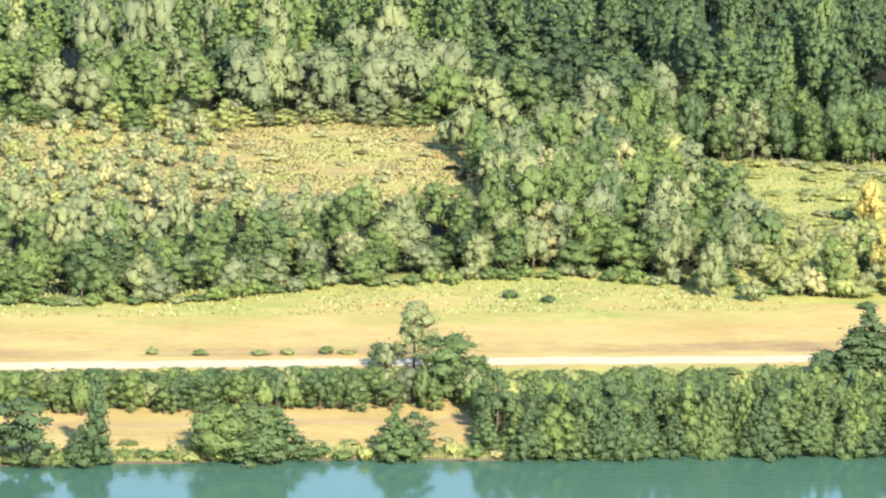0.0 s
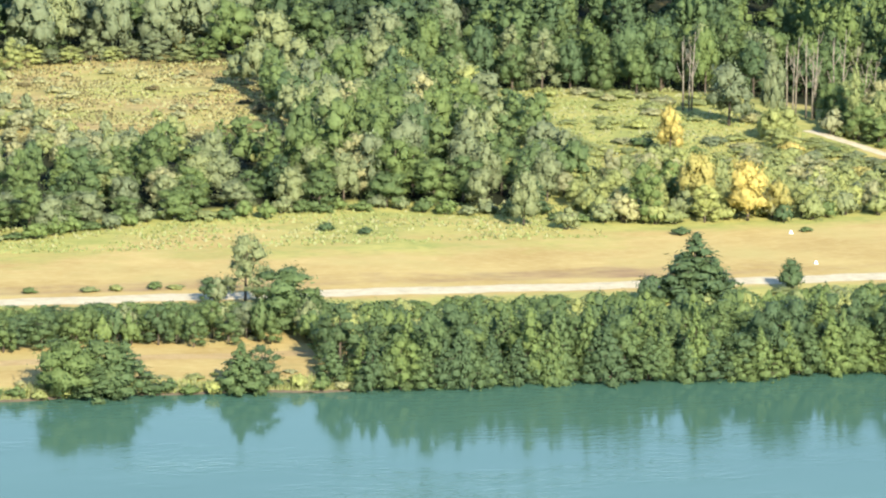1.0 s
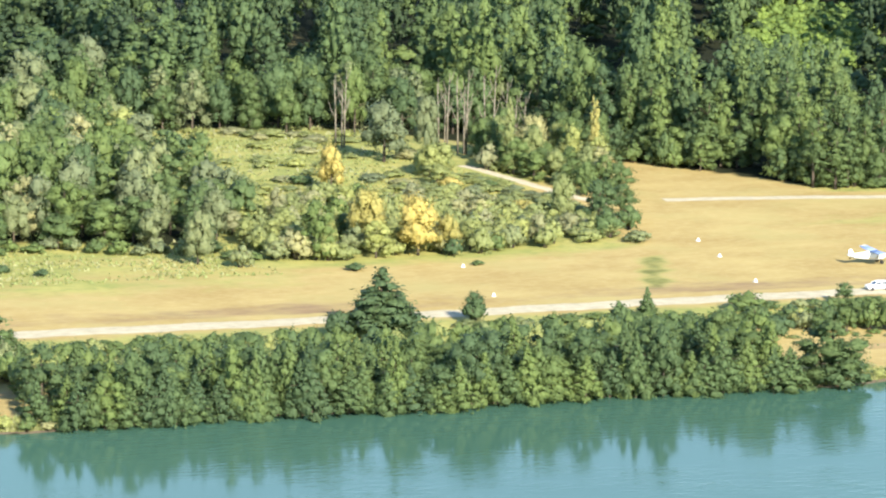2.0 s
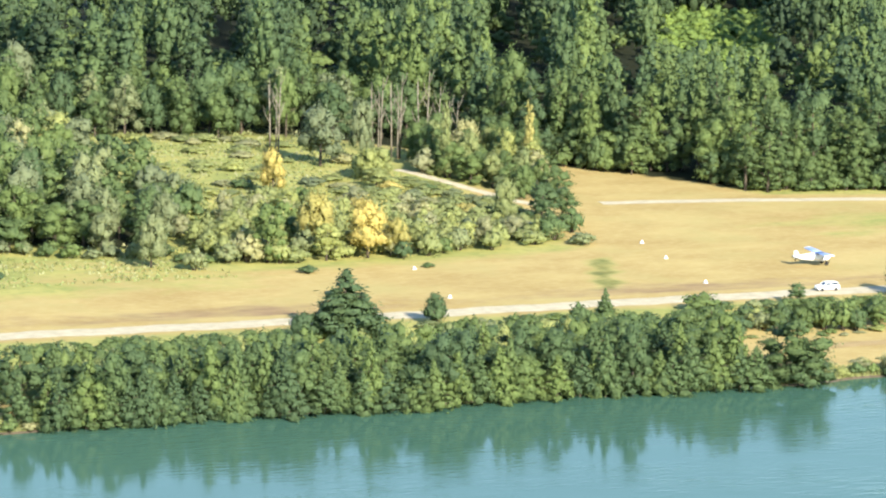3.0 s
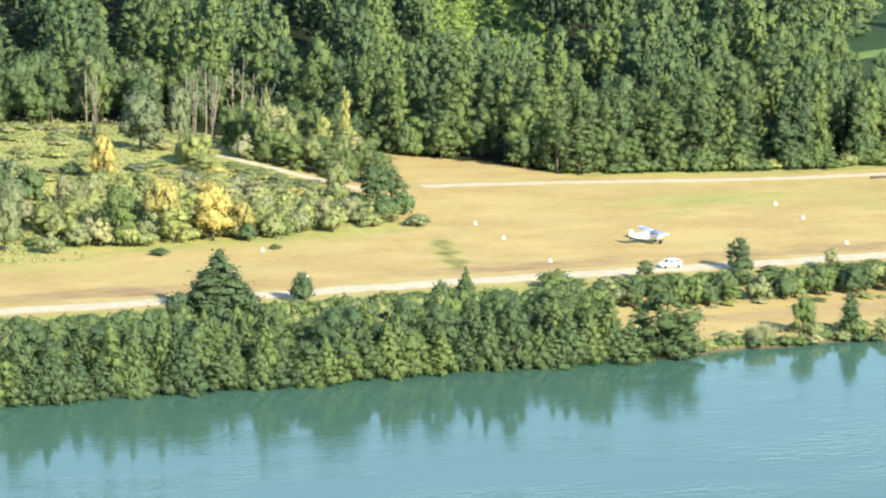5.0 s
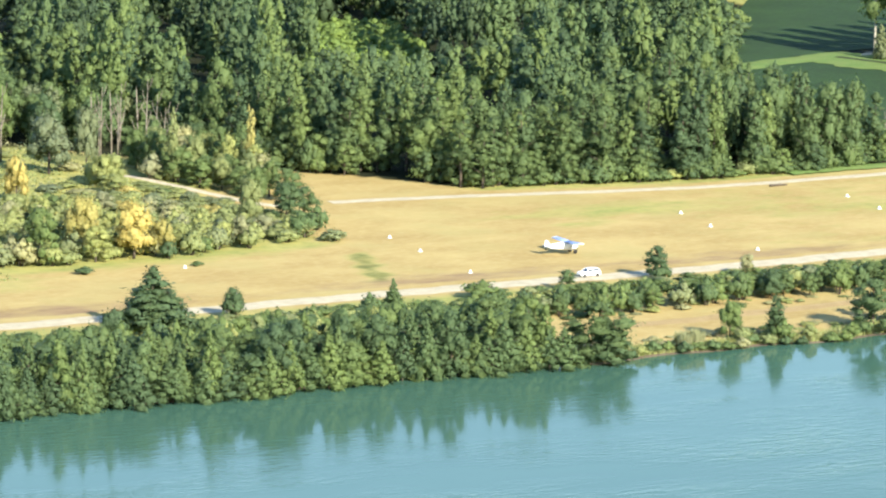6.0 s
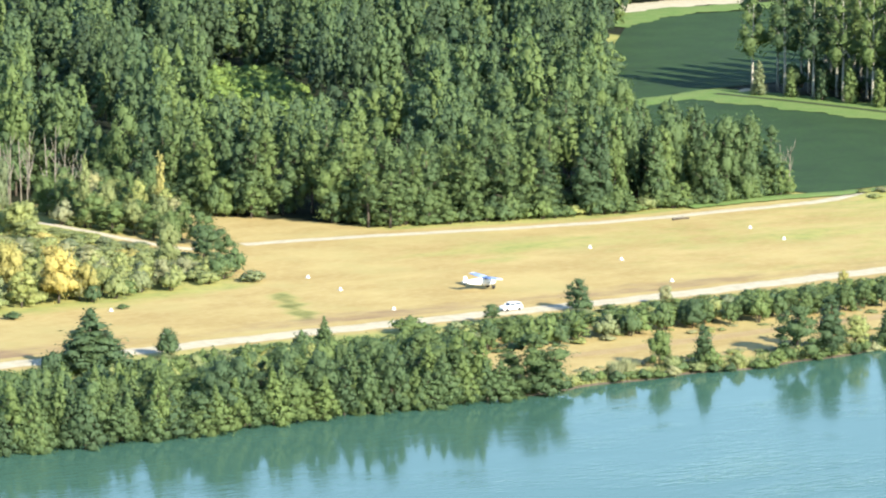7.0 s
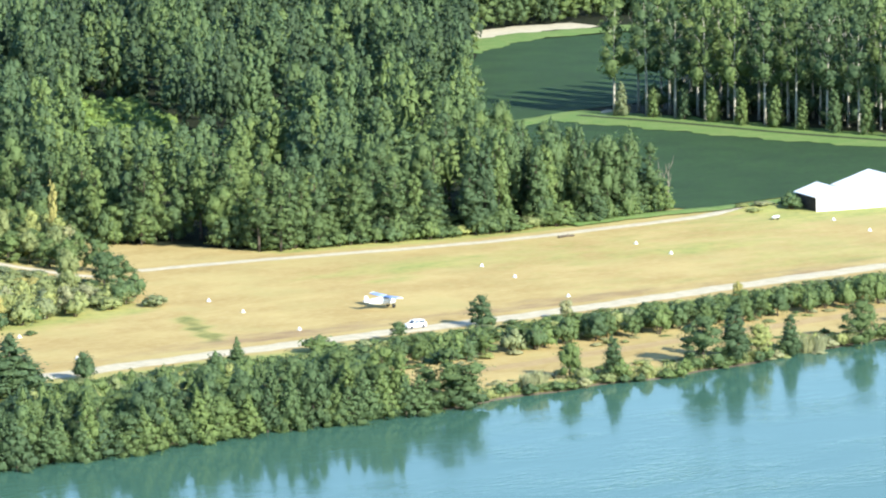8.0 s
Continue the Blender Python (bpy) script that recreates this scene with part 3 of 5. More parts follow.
class Mass:
    """Growth that nobody could count: crowns joined into one mesh for each kind of leaf."""

    def __init__(self):
        self.leaf, self.tone = {}, {}

    def add(self, kind, colour, x, y, h, w, share=0.5, above=0.0):
        v = int(rng.integers(VARIANTS))
        prototype(kind, colour, v)
        h0, w0 = SIZES[kind][:2]
        q = CROWNS[(kind, v)]
        core = q[-CORE * LOBES[(kind, v)]:]
        q = q[: -CORE * LOBES[(kind, v)]]
        q = q[q[:, 0, 0, 2] > above * h0]
        core = core[core[:, 0, 0, 2] > above * h0]
        n = len(q)
        q = q[np.sort(rng.permutation(n)[: int(n * share)])]
        a = rng.uniform(0, 6.28)
        rot = np.array([[math.cos(a), -math.sin(a), 0], [math.sin(a), math.cos(a), 0], [0, 0, 1]])
        ways = np.concatenate([q[:, 1], core[:, 1]]) @ rot.T
        c = q[:, 0].mean(1, keepdims=True)
        q = np.concatenate([c + (q[:, 0] - c) * (0.72 / share ** 0.5), core[:, 0]])
        p = (q @ rot.T) * np.array([w / w0, w / w0, h / h0]) + np.array([x, y, float(height(x, y)) - 0.1])
        self.leaf.setdefault(colour, []).append(np.stack([p, ways], 1))
        self.tone.setdefault(colour, []).append(np.full(3 * len(p), rng.random(), np.float32))

    def build(self, name, labels, category):
        for colour, qs in sorted(self.leaf.items()):
            every = np.concatenate(qs)
            me = quads_mesh(name, every[:, 0], LEAF[colour], every[:, 1])
            me.attributes.new("tone", 'FLOAT', 'POINT').data.foreach_set("value", np.concatenate(self.tone[colour]))
            tagged(new(name, me), labels % LEAF_WORD[colour], category, kind="stuff")


LEAF_WORD = {"deep": "deep green", "green": "green", "silver": "silvery", "dark": "dark green", "lime": "light green", "vine": "bright green", "reed": "pale dry", "yellow": "yellow", "brown": "brown"}


def scattered(x0, x1, y0, y1, gap, inside):
    """Jittered places about gap metres apart, where inside(x, y) holds."""
    out = []
    for x in np.arange(x0, x1, gap):
        for y in np.arange(y0, y1, gap):
            px, py = x + rng.uniform(-0.42, 0.42) * gap, y + rng.uniform(-0.42, 0.42) * gap
            if in_sight(px, py) and inside(px, py):
                out.append((px, py))
    return out


def pick(weights):
    names = list(weights)
    p = np.array([weights[n] for n in names], float)
    return names[int(rng.choice(len(names), p=p / p.sum()))]


# river bank: the closed hedge
def hedge_top(y):
    """Height above the meadow that the bank growth reaches."""
    return 1.0 + 0.165 * (3 - y)


HEDGE = "dense green riverside shrub growing on the bank"
hedge = Mass()
for x, y in scattered(-124, 4, -47, 1, 4.6, lambda x, y: x < -15.5 or y > -13 or (x < -3 and y > -19)):
    top = min(hedge_top(y), 8.0) * rng.uniform(0.55, 1.15)
    h = top - float(height(x, y))
    if y < -30:
        plant("cone" if rng.random() < 0.45 else "broad", pick({"dark": 2, "green": 3}), x, y, h, rng.uniform(5.5, 7.5), "riverside_shrub", HEDGE, "shrub", "riverside hedge")
    elif y < -9:
        hedge.add("shrub", pick({"green": 5, "lime": 0.6, "dark": 2}), x, y, max(1.2, h), rng.uniform(4.0, 6.5), 0.9)
    else:
        plant("shrub", pick({"green": 5, "lime": 1, "dark": 1, "silver": 0.4}), x, y, max(1.2, h), rng.uniform(4.0, 6.0), "bank_bush", "bushy green shrub on the river bank", "shrub", "bank bushes")
hedge.build("hedge_bushes", "closed hedge of %s bushes on the river bank", "hedge")
for x in np.arange(-124, -14, 3.6):
    y = float(bank_y(x)) + rng.uniform(0.6, 2.0)
    plant("cone", pick({"dark": 3, "green": 3}), x + rng.uniform(-1, 1), y, rng.uniform(6.0, 9.0), rng.uniform(6, 8.5), "riverside_shrub", "dark green shrub overhanging the river water", "shrub", "riverside hedge", lean=rng.uniform(0, 8))

# bushes of their own at the water
SINGLE = "single leafy green shrub at the water's edge"
for x, y, h, w, kind, colour in (
        (-9, -46.5, 9.6, 11.5, "broad", "green"), (-8, -47.5, 7.0, 11.0, "cone", "dark"), (-21, -45, 8.0, 8.0, "broad", "green"), (18, -41.5, 6.3, 4.4, "willow", "green"), (19, -44, 3.0, 4.0, "shrub", "lime"), (25, -44, 7.2, 5.2, "poplar", "dark"), (25.5, -45, 3.6, 4.6, "shrub", "green"), (43, -44.5, 9.2, 8.5, "broad", "dark"),
        (49.5, -44.5, 10.2, 7.5, "poplar", "dark"), (55, -44, 6.5, 6.0, "broad", "lime"), (62, -43.5, 7.4, 5.2, "poplar", "dark"), (78, -42.5, 8.4, 7.6, "broad", "green"), (88, -42, 8.0, 7, "broad", "dark"),
        (97, -41.5, 8.5, 8, "broad", "green"), (-165, -46.5, 8.4, 10.5, "willow", "green"), (-157, -46, 8.0, 12.5, "cone", "dark"), (-160.5, -45, 8.0, 9.0, "willow", "green"), (-161, -48, 5.5, 9.0, "cone", "dark"), (-141, -47, 7.6, 9.0, "cone", "dark"), (-138, -46, 6.5, 6.0, "broad", "dark"), (-128, -46, 6.5, 6, "cone", "dark"),
        (-182, -48.5, 13.5, 5.5, "poplar", "dark"), (-184, -48, 6, 8, "cone", "dark"), (-192, -47.5, 9.5, 10.5, "broad", "dark"), (-200, -48, 9, 9, "broad", "green")):
    plant(kind, colour, x, y, h, w, "riverside_shrub", SINGLE, "shrub", "riverside shrubs")
for x in np.concatenate([np.arange(-205, -124, 3.0), np.arange(-1, 100, 2.6)]):
    y = float(bank_y(x)) + rng.uniform(1.5, 4.0)
    plant("shrub", pick({"lime": 2, "green": 3, "reed": 1.5, "dark": 1}), x, y, rng.uniform(1.4, 3.0), rng.uniform(2.6, 4.2), "bank_weed", "low green weed bush along the water's edge", "weeds", "bank weeds")

for x, y in scattered(-2, 110, -44, -13, 3.0, lambda x, y: (y < float(bank_y(x)) + 13 or y > -18.5 + 5 * float(smooth(45, 140, x))) and rng.random() < 0.62):
    plant("shrub", pick({"lime": 3, "reed": 3, "green": 2}), x, y, rng.uniform(0.35, 1.1), rng.uniform(1.6, 3.6), "grass_tuft", "tuft of rough grass on the dry river bank", "tuft", "bank tufts")
for x, y in scattered(-196, -122, -44, -13, 3.6, lambda x, y: (y < -37 or y > -18) and rng.random() < 0.5):
    plant("shrub", pick({"lime": 3, "reed": 3, "green": 2}), x, y, rng.uniform(0.35, 1.1), rng.uniform(1.6, 3.6), "grass_tuft", "tuft of rough grass on the dry river bank", "tuft", "bank tufts")

# hedge between the bank track and the road
roadside = Mass()
for x0, x1, y0, more in ((-200, -124, -18, 1.15), (3, 124, -14, 1.0)):
    for x, y in scattered(x0, x1, y0, 4, 3.7, lambda x, y: True):
        h = max(1.3, (hedge_top(y) * more * rng.uniform(0.65, 1.08) + 0.3) - float(height(x, y)))
        kind = pick({"shrub": 3, "broad": 3, "willow": 1.5})
        colour = pick({"green": 6, "dark": 2, "lime": 0.8, "silver": 0.6})
        w = rng.uniform(3.4, 5.4)
        yy = y + 2.5 * float(smooth(45, 140, x))
        if y < -6:
            plant(kind, colour, x, yy, h, w, "bank_bush", "bushy green shrub beside the bank track", "shrub", "bank bushes")
        else:
            roadside.add(kind, colour, x, yy, h, w, 0.5)
roadside.build("roadside_growth", "low %s growth along the gravel road", "hedge")

# trees of their own along the road
ROADSIDE = "lone green tree beside the gravel road"
for x, y, h, w, kind, colour, label in (
        (-63.0, -1.5, 11.0, 15.5, "cone", "dark", "broad conical dark green tree beside the gravel road"), (-70, -2, 5, 5, "shrub", "dark", ROADSIDE), (-63, -1.5, 7.0, 10.5, "broad", "dark", ROADSIDE),
        (-46.5, 3.5, 5.2, 4.0, "willow", "dark", ROADSIDE), (-46.8, 2.8, 3.6, 4.6, "shrub", "dark", ROADSIDE), (-20, -1, 5.5, 4.2, "cone", "dark", ROADSIDE), (-25, -3, 4.0, 4.5, "shrub", "dark", ROADSIDE), (-3, 1, 3.4, 7.5, "shrub", "green", ROADSIDE),
        (-130, 5, 11.0, 6.8, "broad", "silver", "airy grey-green tree beside the gravel road"), (-126.5, -9, 9.5, 11.5, "broad", "dark", ROADSIDE), (-135, 6.5, 4.2, 4.4, "broad", "dark", ROADSIDE), (-134, 6, 4.5, 4.0, "shrub", "silver", ROADSIDE), (-127, -9, 8.5, 10, "cone", "dark", ROADSIDE),
        (-122, -8, 6.0, 7, "cone", "green", ROADSIDE), (34.2, 6.6, 5.9, 4.8, "broad", "dark", ROADSIDE), (33.6, 4.2, 3.2, 4.8, "shrub", "dark", ROADSIDE), (14.5, 2.5, 3.6, 3.6, "broad", "dark", ROADSIDE), (50, 3.5, 3.8, 2.8, "willow", "reed", ROADSIDE), (86, 1.5, 3.4, 2.6, "willow", "yellow", "small yellowing bush beside the gravel road")):
    plant(kind, colour, x, y, h, w, "tree" if h > 4.6 else "bush", label, "tree" if h > 4.6 else "shrub", variant=1 if kind == "cone" else None)
for x in (-167, -160, -151, -147, -141, -138):
    plant("shrub", pick({"green": 1, "lime": 1}), x, 18.0 + rng.uniform(0, 1.5), rng.uniform(0.8, 1.5), rng.uniform(2.0, 3.4), "roadside_bush", "small green bush at the edge of the road", "shrub", "roadside bushes")

# scrub beyond the meadow
SCRUB = "pale bushy scrub at the meadow's edge"
for x, y, h, w, kind, colour, name, label in (
        (-35.5, 62, 10.5, 8.4, "willow", "yellow", "tree", "young tree turned golden yellow"), (-30.5, 61.0, 7.2, 5.0, "willow", "yellow", "tree", "young tree turned golden yellow"), (-42.5, 68, 11.0, 7.2, "willow", "yellow", "tree", "young tree turned golden yellow"),
        (-34, 113, 9.2, 5.4, "willow", "yellow", "tree", "small yellowing tree in the meadow"), (20, 127, 15.5, 3.6, "poplar", "yellow", "tree", "slender golden yellow poplar"), (3, 125, 14.5, 3.8, "poplar", "lime", "tree", "slender light green poplar"),
        (-16, 138, 12.0, 9.5, "willow", "silver", "tree", "silvery willow at the wood's edge"), (-7, 141, 12.5, 5.2, "willow", "silver", "tree", "silvery willow at the wood's edge"), (-53, 62, 10.5, 7.0, "broad", "green", "tree", "green young tree in the scrub"),
        (-77, 76, 7.2, 5.2, "willow", "silver", "tree", "rounded silvery willow bush"), (-73, 62, 9.5, 5.8, "willow", "silver", "tree", "rounded silvery willow bush"), (-50, 51, 1.5, 4.0, "shrub", "dark", "bush", "low dark bush in the grass"),
        (-37, 121, 2.0, 6.0, "shrub", "dark", "bush", "low dark bush in the grass"), (-30, 60, 3.5, 4, "shrub", "dark", "bush", SCRUB), (-67, 58, 4.0, 5, "shrub", "silver", "bush", SCRUB),
        (1, 70, 5.0, 6.5, "shrub", "dark", "bush", "dark green bush at the scrub's corner"), (3, 80, 8.5, 6.5, "broad", "dark", "tree", "dark green tree at the scrub's corner"), (-2, 84, 9.0, 5.5, "willow", "lime", "tree", "light green young tree in the scrub"),
        (8.5, 84, 6.8, 6.5, "broad", "green", "tree", "green young tree at the scrub's corner"), (7, 76, 4.6, 5.5, "shrub", "dark", "bush", "dark green bush at the scrub's corner"), (-116, 268, 9, 3.2, "poplar", "yellow", "tree", "slender golden yellow young tree"), (-96, 240, 5, 3.0, "willow", "yellow", "tree", "small yellowing tree at the clearing's edge"), (-137, 247, 6, 4.0, "willow", "lime", "tree", "light green young tree at the clearing's edge"), (4, 64, 2.4, 6, "shrub", "silver", "bush", SCRUB), (-29, 51, 1.0, 2.6, "shrub", "green", "bush", "low green bush in the grass"), (-105.4, 62, 1.8, 3.2, "shrub", "dark", "bush", "low dark bush in the grass"), (-100, 58, 1.4, 3, "shrub", "dark", "bush", "low dark bush in the grass")):
    plant(kind, colour, x, y, h, w, name, label, "tree" if name == "tree" else "shrub")


def in_scrub(x, y):
    return y > scrub_edge_y(x) + 2 and y < 112 + 0.3 * (x + 60) and not (x > -2 and y < 66) and not (-58 < x < -16 and y > 104 + 6 * math.sin(x * 0.3))


def low_before_path(x, y):
    """Growth stays low on the airstrip's side of the path."""
    s = (121.75 - 1.75 * x - y) / 1.7525
    return 0.13 * s + 0.3 if s > -1 and -6 < x + 0.43 * s < 16 else 99.0


for x, y in scattered(-60, 6, 58, 132, 3.9, in_scrub):
    c = pick({"silver": 1.8, "lime": 10, "green": 0.8, "reed": 3, "yellow": 0.15})
    k = pick({"shrub": 6, "willow": 1, "broad": 1})
    h = min(rng.uniform(2.6, 5.4) if k == "shrub" else rng.uniform(4.0, 7.2), low_before_path(x, y) * rng.uniform(0.7, 1.0))
    if h < 0.8:
        continue
    plant(k, c, x, y, h, rng.uniform(3.8, 6.2), "scrub_bush", SCRUB, "shrub", "meadow scrub")
for x, y in scattered(4, 34, 96, 150, 5.0, lambda x, y: y < wood_edge_y(x) + 3 and abs(x - 4 - (112 - y) * 0.35) > 4 and x + (y - 96) * 0.55 > 12 and x < 11 + (y - 85) * 0.30 and y > 104 - (x - 4) * 0.2):
    if low_before_path(x, y) < 4:
        continue
    plant(pick({"willow": 2, "broad": 2}), pick({"lime": 3, "green": 4, "reed": 0.4}), x, y, min(low_before_path(x, y), rng.uniform(5.5, 10)), rng.uniform(4.5, 6.5), "young_tree", "bushy young tree beside the path", "tree", "young trees")
for x, y in scattered(-56, -6, 92, 186, 5.0, lambda x, y: rng.random() < 0.24 + 0.35 * float(wave(x, y, 0.2, 1.0)) + 0.35 * float(smooth(130, 104, y))):
    plant("shrub", pick({"silver": 0.8, "reed": 3, "lime": 6}), x, y, rng.uniform(0.8, 2.0), rng.uniform(3.6, 6.6), "meadow_bush", "low pale bush in the green meadow", "shrub", "meadow bushes")


# low growth along the edges of thicket and wood
for x in np.arange(-195, -62, 3.3):
    y = float(scrub_edge_y(x)) + rng.uniform(1.5, 5.5)
    plant("shrub", pick({"green": 4, "lime": 0.6, "silver": 2}), x, y, rng.uniform(1.4, 3.6), rng.uniform(3.4, 5.2), "edge_bush", "leafy bush at the edge of the thicket", "shrub", "edge bushes")
for x in np.arange(25, 42, 1.7):
    y = float(wood_edge_y(x)) + rng.uniform(0.5, 4.5)
    plant(pick({"broad": 3, "shrub": 1}), pick({"green": 4, "lime": 0.5, "dark": 3}), x, y, rng.uniform(3.5, 8.0), rng.uniform(4.0, 5.6), "edge_bush", "leafy bush at the edge of the wood", "shrub", "edge bushes")
for x in np.arange(24, 150, 2.6):
    if 42 < x < 53:
        continue
    y = float(wood_edge_y(x)) + rng.uniform(-1.0, 1.5)
    plant("shrub", pick({"green": 4, "lime": 0.3, "dark": 2}), x, y, rng.uniform(1.6, 4.2), rng.uniform(3.4, 5.2), "edge_bush", "leafy bush at the edge of the wood", "shrub", "edge bushes")

for x in np.arange(28, 92, 3.4):
    if 41 < x < 54.5:
        continue
    y = float(wood_edge_y(x)) + rng.uniform(5, 9)
    plant("broad", pick({"green": 2, "dark": 3}), x, y, rng.uniform(4.0, 7.0), rng.uniform(4.5, 6), "edge_bush", "leafy bush at the edge of the wood", "shrub", "edge bushes")
for x in np.arange(-182, -92, 4.2):
    plant("broad", pick({"green": 2, "lime": 2, "silver": 2}), x, 226 + 6 * math.sin(x * 0.1) + rng.uniform(-3, 2), rng.uniform(3.0, 7.0), rng.uniform(5, 7), "edge_bush", "leafy bush at the edge of the clearing", "shrub", "edge bushes")

# young wood on the left of the meadow: its front rows singly, the rest as one mass
young = Mass()
LEFT = {"green": 6, "silver": 4.5, "dark": 1.4, "lime": 0.3, "reed": 0.1}


def in_left(x, y):
    return y > scrub_edge_y(x) + 4 and x < -54 - max(0, 90 - y) * 0.7 and y < (110 + 5 * math.sin(x * 0.09) if x < -96 else 196)


for x, y in scattered(-198, -48, 55, 200, 6.4, in_left):
    front = y - float(scrub_edge_y(x))
    big = math.exp(-((x + 88) / 18) ** 2 - ((y - 104) / 18) ** 2)
    h = min(9.5, 5.6 + front * 0.16) * rng.uniform(0.7, 1.2) + 5.0 * big 
    colour = pick(LEFT)
    kind = "willow" if colour == "silver" else pick({"broad": 3, "willow": 1, "poplar": 0.5})
    w = rng.uniform(4.8, 8.0) + 2.5 * big
    if front < 26:
        plant(kind, colour, x, y, h, w, "young_tree", "%s young tree in the thicket beside the meadow" % LEAF_WORD[colour], "tree", "thicket trees")
    else:
        young.add(kind, colour, x, y, h, w, 0.34, 0.3)
for x, y in scattered(-198, -92, 114, 226, 4.6, lambda x, y: rng.random() < (0.9 if y < 150 else 0.75 if x < -125 else 0.6)):
    low = y > 158 + 10 * math.sin(x * 0.07) - 22 * float(smooth(-150, -110, x)) and (x > -136 or rng.random() < 0.4)
    if low and rng.random() < 0.75:
        continue
    young.add("shrub" if low else pick({"shrub": 2, "willow": 2}), pick({"reed": 6, "lime": 2, "brown": 0.5} if low else {"silver": 4, "reed": 5, "lime": 3}), x, y, rng.uniform(0.8, 2.2) if low else rng.uniform(1.8, 4.8), rng.uniform(3.0, 5.0) if low else rng.uniform(2.8, 5.0), 0.4)
young.build("thicket", "dense thicket of %s bushes and young trees", "thicket")

# the tall wood
wood = Mass()


def in_wood(x, y):
    if x > 240 and y > 430 + (x - 345) * 0.12:
        return y < 500 and x < 430
    if y > np.interp(x, (-120, 0, 60, 100, 140, 180, 235, 240), (350, 400, 410, 415, 430, 470, 470, 415)):
        return False
    if x < -62:
        return y > 230 + 6 * math.sin(x * 0.1)
    if x < 28:
        return y > 190 + (28 - x) * 0.15 + 4 * math.sin(x * 0.2)
    edge = wood_edge_y(x)
    if y < edge + 1.5:
        return False
    return x < 97 + (y - 98) * 0.70


# the front belt: trees of their own, leafy to the ground
def belt_depth(x):
    return float(np.interp(x, (28, 45, 60, 100), (16, 20, 26, 24)))


for x, y in scattered(27, 100, 96, 190, 5.6, lambda x, y: in_wood(x, y) and 1.5 < y - wood_edge_y(x) < belt_depth(x) and not (46.5 < x < 53.0 and y < wood_edge_y(x) + 10)):
    deep = y - float(wood_edge_y(x))
    h = rng.uniform(10.5, 17.0) + 0.20 * deep + (2.0 if x < 50 else 0)
    colour = pick({"dark": 4, "green": 5, "lime": 0.0})
    kind = pick({"poplar": 1.5, "tall": 4, "broad": 1.5})
    plant(kind, colour, x, y, h, rng.uniform(5.6, 9.0), "tree", "tall leafy %s tree at the wood's edge" % LEAF_WORD[colour], "tree", "wood edge trees", variant=2 * int(rng.integers(2)))
    if deep < 15:
        for k in range(2):
            plant(pick({"shrub": 1, "broad": 3}), pick({"dark": 2, "green": 3}), x + rng.uniform(-2.6, 2.6), y - rng.uniform(0.5, 4.0), rng.uniform(3.0, 8.0), rng.uniform(4.0, 5.8), "undergrowth_bush", "green undergrowth bush at the wood's edge", "shrub", "undergrowth")


for x, y, h, w in ((55.5, 110.5, 13.0, 6.5), (58.5, 107.5, 11.5, 6.5), (61.5, 109.0, 14.0, 7.0), (57.5, 114.0, 15.5, 7.0), (55.8, 118.5, 14.5, 6.0)):
    plant("tall", "green", x, y, h, w, "tree", "leafy green tree at the corner of the wood", "tree", "wood edge trees", variant=0)


def glade(x, y):
    """The low bright growth in the middle of the wood."""
    return math.exp(-((x - 132 - (y - 292) * 0.45) / 13) ** 4 - ((y - 292) / 46) ** 4)


for x, y in scattered(-230, 450, 92, 570, 8.6, in_wood):
    edge = float(wood_edge_y(x)) if x > 28 else (190.0 if x > -62 else 229.0)
    deep = y - edge
    if x > 27 and deep < belt_depth(x) or glade(x, y) > 0.3:
        continue
    # groves of tall trees with dark rides between them
    lane = x - 0.40 * y
    grove = math.sin(lane * 0.21 + 1.1 * math.sin(lane * 0.083 + 1.0) + 0.5 * math.sin(y * 0.03)) + 0.25 * float(wave(x, y, 0.43, 1.7))
    if x > -30 and y < 330 and grove < -0.55:
        wood.add("shrub", pick({"dark": 2, "green": 1}), x, y, rng.uniform(3.0, 6.0), rng.uniform(7, 9.5), 0.4)
        continue
    h = (19.5 + 5.5 * max(0.0, grove)) * rng.uniform(0.82, 1.22)
    if x > 60 and deep < 70:
        h = min(h, 15 + 0.12 * deep) * rng.uniform(0.9, 1.1)
    if 150 < y < 245 and abs(x - 118 + 0.53 * (262 - y)) < 20 or 205 < y < 245 and 92 < x < 152:
        h = min(h, 8 + 0.13 * (262 - y)) * rng.uniform(0.85, 1.05)
    if x < -40:
        h = rng.uniform(10, 16) if y < 275 else rng.uniform(15, 23)
    # trees beyond y 225 mostly get the leaf colour darkened as shade
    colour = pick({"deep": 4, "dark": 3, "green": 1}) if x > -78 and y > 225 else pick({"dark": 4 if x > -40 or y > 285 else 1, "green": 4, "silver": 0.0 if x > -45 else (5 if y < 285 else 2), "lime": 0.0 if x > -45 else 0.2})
    kind = "willow" if colour == "silver" else pick({"poplar": 1.6 if x > -30 or y > 275 else 0.2, "tall": 4} if h > 13.5 else {"broad": 1})
    w = rng.uniform(6.0, 9.2) + (1.5 if x < -30 and y < 290 else 0)
    if deep < 40:
        wood.add(kind, colour, x, y, h, w, 0.38, 0.1)
    else:
        beside_glade = glade(x - 9, y - 20) > 0.02 or glade(x - 18, y - 40) > 0.02
        wood.add(kind, colour, x, y, h, w, 0.19 if y < 300 else 0.13, 0.0 if y > 422 or beside_glade else 0.28)
for x, y in scattered(80, 190, 220, 350, 4.6, lambda x, y: glade(x, y) > 0.2):
    wood.add("shrub", "vine", x, y, rng.uniform(2.5, 5.0), rng.uniform(5.5, 8.0), 0.8)
